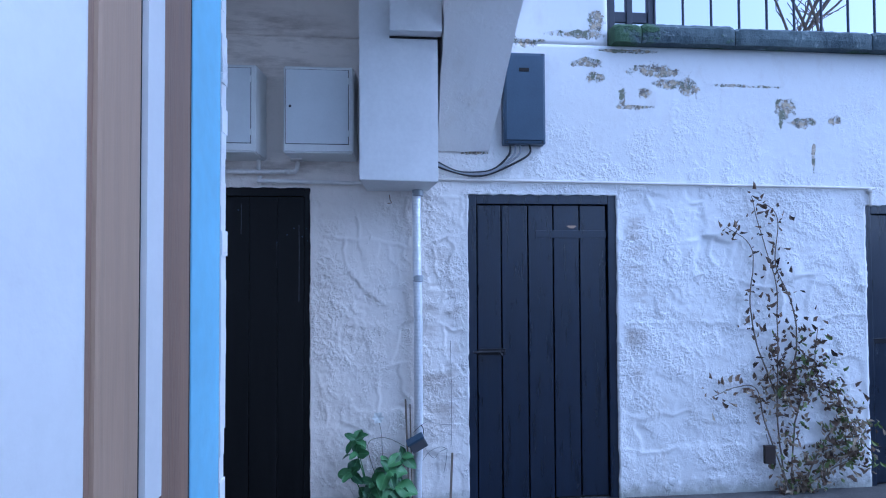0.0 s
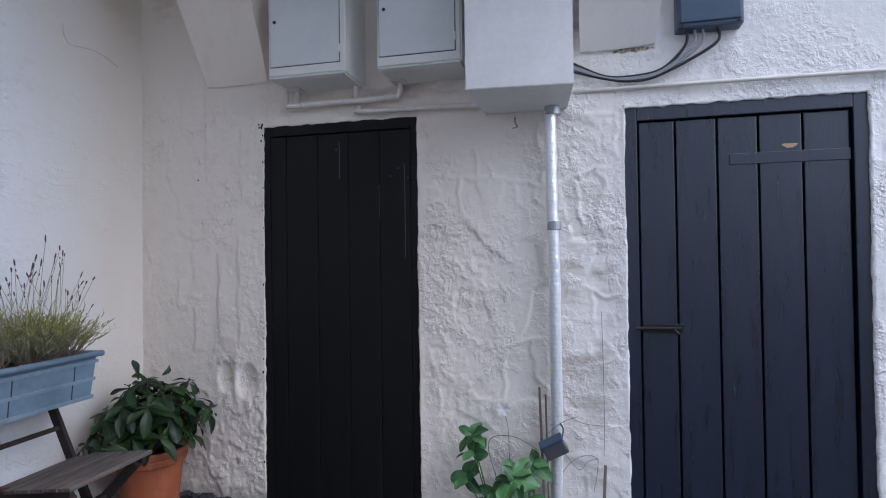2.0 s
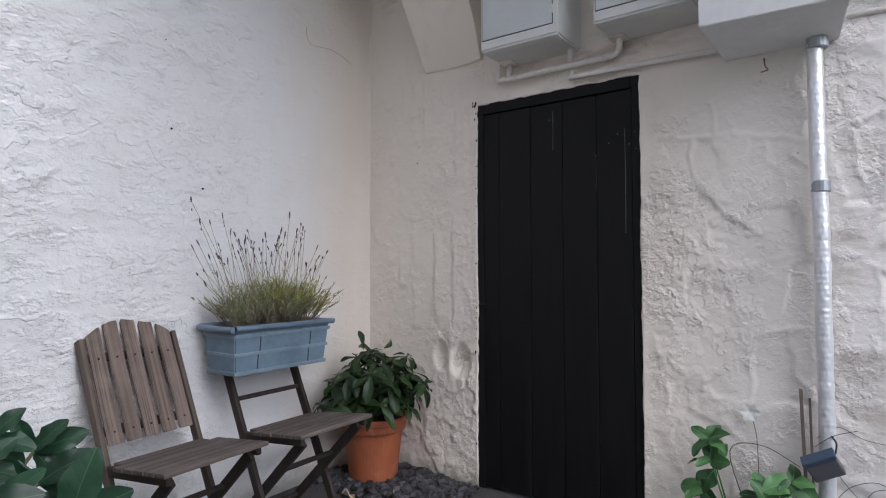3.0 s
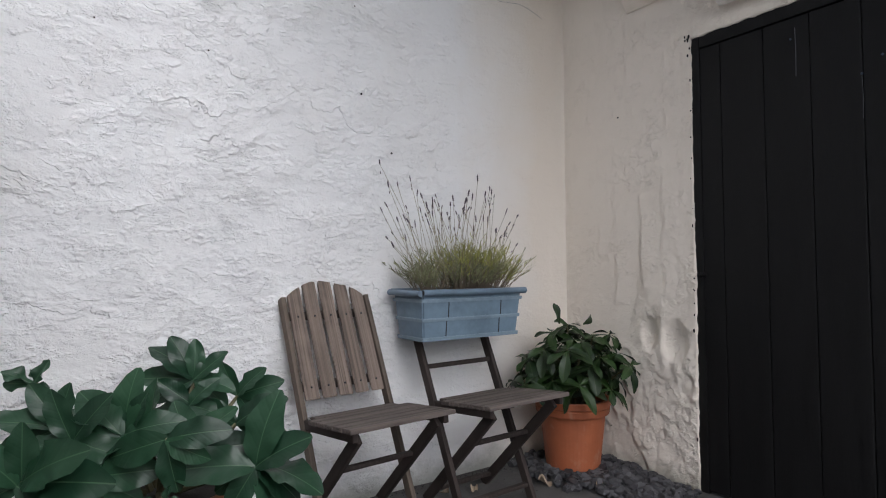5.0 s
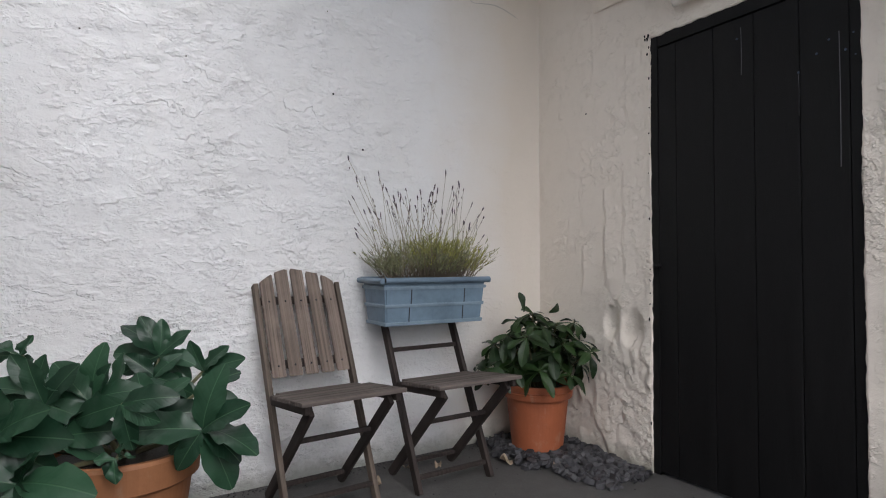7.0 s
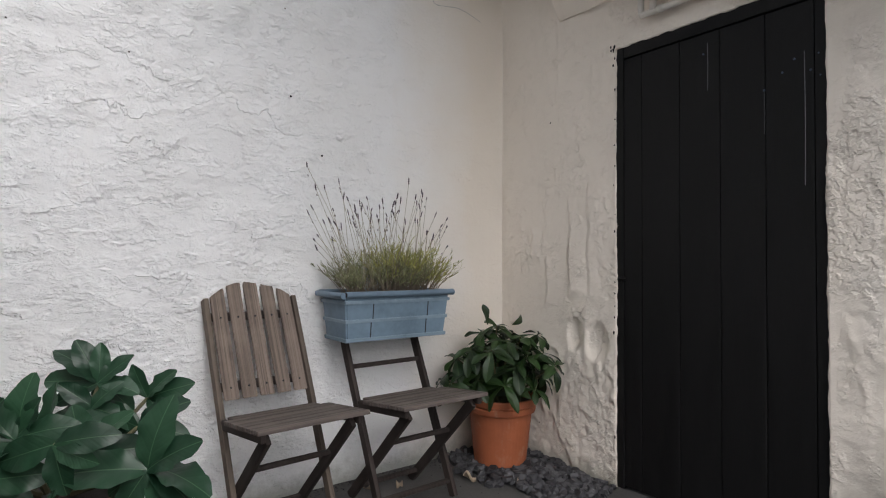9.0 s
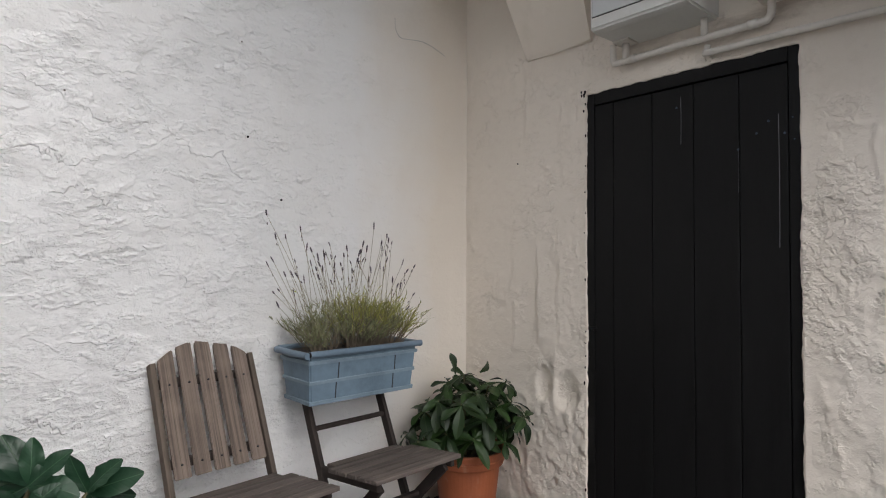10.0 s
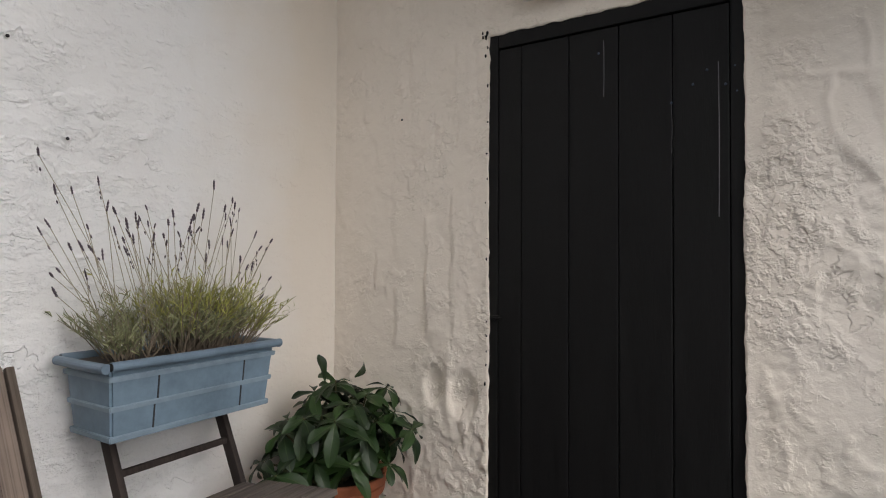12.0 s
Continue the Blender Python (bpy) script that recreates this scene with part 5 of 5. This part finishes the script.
for x, y, z, count in FRESH:
    stem(fresh, [(x * 0.15, 0.0, 0.0), (x * 0.6, y * 0.6, z * 0.55), (x, y, z)], 0.005, 0.0025, M_LEAF_FRESH)
    whorl(fresh, LEAVES_F, (x, y, z), (x, y - 0.25, 0.35), count, rng, 1.0, rng.uniform(0.75, 1.0))
stem(fresh, [(0.0, 0.0, 0.20), (-0.06, 0.0, 0.42), (0.04, 0.03, 0.45), (0.16, 0.01, 0.40)], 0.0025, 0.0015, M_STEM)
flower = thing("white_flower", "single white flower against the wall", "flower", (0.028, 3.425, 0.552))
petal = leaf_mesh("petal", 0.028, 0.020, 0.004, 0.2, M_PETAL, 0.6)
for k in range(6):
    put_leaf(flower, petal, (0, 0, 0), (math.cos(k * 1.05), -0.35, math.sin(k * 1.05)), (0, -1, 0), 1.3, 0.0, "petal")
bm = bmesh.new()
tube(bm, bend([(0, 0.0, 0), (0.02, 0.005, -0.10), (0.03, -0.05, -0.28)]), 0.0016, 5)
part("stalk", bm, M_STEM, flower)

# ---- the climber ----
climber = thing("climbing_plant", "half withered climber spread over the white wall", "climber", (2.6, 3.42, 0.0))
rng = random.Random(31)
RUNS = [[(0.02, 0, 0.0), (-0.03, 0, 0.45), (-0.02, 0, 0.85), (-0.02, 0, 1.30), (-0.10, 0, 1.60), (-0.18, 0, 1.90)], [(0.05, 0, 0.0), (-0.10, 0, 0.40), (-0.17, 0, 0.66), (-0.30, 0, 0.68), (-0.47, 0, 0.62)],
        [(0.05, 0, 0.0), (0.10, 0, 0.50), (0.22, 0, 0.80), (0.26, 0, 1.05)], [(0.10, 0, 0.0), (0.32, 0, 0.35), (0.45, 0, 0.45), (0.54, 0, 0.25)], [(-0.03, 0, 0.60), (-0.16, 0, 0.95), (-0.20, 0, 1.20), (-0.18, 0, 1.55), (-0.35, 0, 1.70)],
        [(0.0, 0, 0.75), (0.10, 0, 0.85), (0.10, 0, 1.15), (-0.02, 0, 1.45), (0.0, 0, 1.75), (-0.1, 0, 1.86)], [(0.0, 0, 0.66), (0.2, 0, 0.68), (0.42, 0, 0.55), (0.5, 0, 0.2)],
        [(0.12, 0, 0.0), (0.25, 0, 0.25), (0.38, 0, 0.30), (0.50, 0, 0.40)], [(0.10, 0, 0.0), (0.36, 0, 0.15), (0.52, 0, 0.22)]]
spots = []
for pts in RUNS:
    path = [p + Vector((0, 0.012 * fbm(p.z * 5, p.x * 5, 1.0) - 0.004, 0)) for p in bend(pts, 7)]
    bm = bmesh.new()
    tube(bm, path, [0.006 - 0.004 * k / len(path) for k in range(len(path))], 5)
    part("stem", bm, M_STEM_DRY, climber)
    spots += path
for mat, count, name in ((M_IVY, 1350, "withered_leaves"), (M_IVY_TAN, 700, "dry_leaves"), (M_IVY_GREEN, 420, "green_leaves")):
    bm = bmesh.new()
    for k in range(count):
        p = rng.choice(spots)
        keep = 1.0 if p.z < 0.95 and p.x > -0.05 else 0.36
        if rng.random() > keep or (mat is M_IVY_GREEN and (p.z > 1.1 or p.x < -0.02)) or (mat is M_IVY_TAN and p.z > 0.75) or (mat is M_IVY and p.z < 0.5 and rng.random() < 0.6):
            continue
        sd = 0.065 if p.z < 1.0 else 0.045
        c = p + Vector((rng.gauss(0, sd), -abs(rng.gauss(0.012, 0.015)), rng.gauss(0, sd)))
        c.y = min(c.y, -0.004)
        s = rng.uniform(0.010, 0.028) if mat is M_IVY else rng.uniform(0.009, 0.026)
        m = Matrix.Translation(c) @ Euler((rng.uniform(0.4, 2.2), rng.uniform(-0.9, 0.9), rng.uniform(0, 6.28))).to_matrix().to_4x4()
        vs = [bm.verts.new(m @ Vector(q)) for q in ((0, -s, 0.3 * s), (s * 0.65, -0.4 * s, s * 0.5), (s * 0.25, s * 0.3, 0.1 * s), (0, s * 1.2, -0.3 * s), (-s * 0.45, s * 0.5, 0.2 * s), (-s * 0.55, -0.2 * s, s * 0.6))]
        mid = bm.verts.new(m @ Vector((0, 0, -0.15 * s)))
        for j in range(6):
            bm.faces.new((vs[j], vs[(j + 1) % 6], mid))
    tagged(part(name, bm, mat, climber), kind="stuff")
tag_box = thing("hanging_tag", "small brown wooden tag tied to the climber", "tag", (2.49, 3.385, 0.20))
part("tag_block", boxed((-0.035, -0.012, 0.0), (0.035, 0.012, 0.115), 0.004), M_DARK_WOOD, tag_box)
bm = bmesh.new()
tube(bm, [(0, 0, 0.113), (-0.01, 0.015, 0.18)], 0.002, 5)
part("tie", bm, M_CABLE, tag_box)

# ---- top of the yard wall ----
rng = random.Random(8)
bm = bmesh.new()
x = 1.505
for w in (0.185, 0.62, 0.95, 0.82, 1.1):
    high = 2.985 + rng.uniform(-0.006, 0.004)
    steps = max(4, round(w / 0.03))
    rings = []
    for k in range(steps + 1):
        u = x + 0.003 + (w - 0.007) * k / steps
        end = 0.010 if k in (0, steps) else 0.0
        rough = [0.010 * fbm(u * 13, q, 4.0) for q in range(6)]
        ring = [(3.80, 2.862), (3.372 + end + rough[0], 2.862), (3.366 + end + rough[1], 2.905), (3.370 + end + rough[2], 2.962 - end + rough[4] * 0.6), (3.395 + rough[3], high - end + rough[4] * 0.6), (3.80, high)]
        rings.append([bm.verts.new((u, py, pz)) for py, pz in ring])
    for p, q in zip(rings, rings[1:]):
        for j in range(6):
            bm.faces.new((p[j], p[(j + 1) % 6], q[(j + 1) % 6], q[j]))
    bm.faces.new(rings[0][::-1])
    bm.faces.new(rings[-1])
    x += w
bmesh.ops.recalc_face_normals(bm, faces=bm.faces)
structure("coping", bm, M_COPING, "damp mossy stone coping on the yard wall", "coping")
railing = thing("railing", "thin dark iron railing on top of the wall", "railing", (1.84, 3.52, 2.985))
for k in range(18):
    bm = bmesh.new()
    tube(bm, [(0.196 * k, 0, 0.0), (0.196 * k, 0, 0.98)], 0.0085, 8)
    part("baluster", bm, M_RAIL, railing)
for z in (0.85, 0.98):
    part("rail", boxed((-0.02, -0.012, z - 0.008), (3.36, 0.012, z + 0.008), 0.002), M_RAIL, railing)
gate = thing("garden_gate", "dark blue painted gate beside the railing", "gate", (1.53, 3.54, 2.985))
for px in (0.02, 0.14, 0.285):
    part("gate_post", boxed((px - 0.02, -0.02, 0.0), (px + 0.02, 0.02, 0.95), 0.004), M_RAIL, gate)
for z in (0.10, 0.30, 0.80):
    part("gate_rail", boxed((0.04, -0.012, z - 0.035), (0.265, 0.012, z + 0.035), 0.004), M_RAIL, gate)
shrub = thing("bare_shrub", "bare winter shrub on the terrace behind the railing", "shrub", (3.55, 4.25, 2.80))
for k in range(9):
    a = k * 0.7
    bm = bmesh.new()
    base = Vector((0.10 * math.cos(a), 0.10 * math.sin(a), 0))
    pts = [base, base + Vector((rng.gauss(0, 0.10), rng.gauss(0, 0.1), 0.5)), base + Vector((rng.gauss(0, 0.25), rng.gauss(0, 0.2), 1.1)), base + Vector((rng.gauss(0, 0.4), rng.gauss(0, 0.3), 1.7))]
    path = bend(pts, 6)
    tube(bm, path, [0.016 - 0.012 * j / len(path) for j in range(len(path))], 6)
    for j in range(5, len(path), 3):
        tube(bm, bend([path[j], path[j] + Vector((rng.gauss(0, 0.08), rng.gauss(0, 0.08), 0.14)), path[j] + Vector((rng.gauss(0, 0.18), rng.gauss(0, 0.1), 0.32))], 3), 0.004, 5)
    part("branch", bm, M_STEM_DRY, shrub)

# ---- slate chippings ----
rng = random.Random(17)
verts, faces = [], []
for k in range(1000):
    x, y = rng.uniform(-1.93, -1.16), rng.uniform(2.93, 3.43)
    if y < 3.02 + 0.10 * fbm(x * 6, 1.0, 2.0) + 0.30 * max(0.0, (x + 1.55)):
        continue
    s = rng.uniform(0.010, 0.034)
    lift = 0.030 * max(0.0, 1.0 - math.hypot(x - RX, y - RY) / 0.33) + rng.uniform(0.004, 0.018)
    m = Matrix.Translation((x, y, lift)) @ Euler((rng.gauss(0, 0.35), rng.gauss(0, 0.35), rng.uniform(0, 6.28))).to_matrix().to_4x4()
    count, base = rng.choice((5, 6, 7)), len(verts)
    flat = s * rng.uniform(0.22, 0.45)
    ring = [(s * rng.uniform(0.7, 1.25) * math.cos(6.283 * j / count), 0.75 * s * rng.uniform(0.7, 1.25) * math.sin(6.283 * j / count)) for j in range(count)]
    for z, q in ((-flat, 1.0), (flat, 0.86)):
        verts += [tuple(m @ Vector((px * q, py * q, z + rng.uniform(-0.2, 0.2) * flat))) for px, py in ring]
    faces.append(tuple(base + j for j in reversed(range(count))))
    faces.append(tuple(base + count + j for j in range(count)))
    faces += [(base + j, base + (j + 1) % count, base + count + (j + 1) % count, base + count + j) for j in range(count)]
mesh = bpy.data.meshes.new("slate_chippings")
mesh.from_pydata(verts, [], faces)
mesh.materials.append(M_SLATE)
tagged(new("slate_chippings", mesh), "dark grey slate chippings heaped in the yard corner", "gravel", "", "stuff")

# ---- small marks and litter ----
for x, y, z in ((-1.589, 3.452, 1.679), (-1.948, 2.389, 1.446), (-1.950, 2.245, 1.682)):
    nail = thing("wall_nail", "rusty nail end in the white wall", "nail", (x, y, z), "nails in the walls")
    bm = bmesh.new()
    bmesh.ops.create_icosphere(bm, subdivisions=2, radius=0.0048)
    part("nail_end", bm, M_DARK_METAL, nail)
rng = random.Random(41)
M_DEAD = islands("dead leaf", (0.16, 0.11, 0.07), (0.36, 0.29, 0.22), 0.8)
curled = leaf_mesh("dead_leaf", 0.075, 0.050, -0.02, 0.8, M_DEAD, 0.5, 0.9)
for x, y, turn in ((-1.74, 2.66, 40), (-1.80, 2.57, 200), (-1.60, 2.98, 110), (-1.72, 2.32, 300), (-1.45, 3.10, 20)):
    ob = new("dead_leaf", curled)
    ob.matrix_basis = pose(x, y, 0.006, rng.uniform(-8, 8), rng.uniform(-8, 8), turn) @ Matrix.Scale(rng.uniform(0.5, 1.0), 4)
    tagged(ob, "curled dry leaf lying on the yard floor", "leaf", "dry leaves on the floor")
verts, faces = [], []
for k in range(420):
    along = rng.random() < 0.75
    x, y = (-1.945 + abs(rng.gauss(0, 0.035)), rng.uniform(1.6, 3.0)) if along else (rng.uniform(-1.9, -0.9), rng.uniform(2.0, 3.4))
    s, base = rng.uniform(0.002, 0.007), len(verts)
    for j in range(4):
        verts.append((x + s * rng.uniform(0.6, 1.2) * math.cos(1.57 * j), y + s * rng.uniform(0.6, 1.2) * math.sin(1.57 * j), 0.0005))
    verts.append((x, y, s * 0.9))
    faces += [(base + j, base + (j + 1) % 4, base + 4) for j in range(4)] + [(base + 3, base + 2, base + 1, base)]
mesh = bpy.data.meshes.new("grit")
mesh.from_pydata(verts, [], faces)
mesh.materials.append(M_SLATE)
tagged(new("grit", mesh), "dark grit and dirt along the wall foot", "grit", "", "stuff")
crack = thing("wall_crack", "hairline crack in the limewash near the corner", "crack", (-1.953, 2.97, 2.37), kind="structure")
bm = bmesh.new()
tube(bm, [p + Vector((0, 0.004 * fbm(p.y * 40, p.z * 40, 1.0), 0.004 * fbm(p.z * 40, p.y * 40, 5.0))) for p in bend([(0, 0, 0), (0, 0.028, -0.081), (0, 0.195, -0.068), (0, 0.331, -0.101)], 8)], 0.0009, 5)
part("crack_line", bm, M_CABLE_GREY, crack)
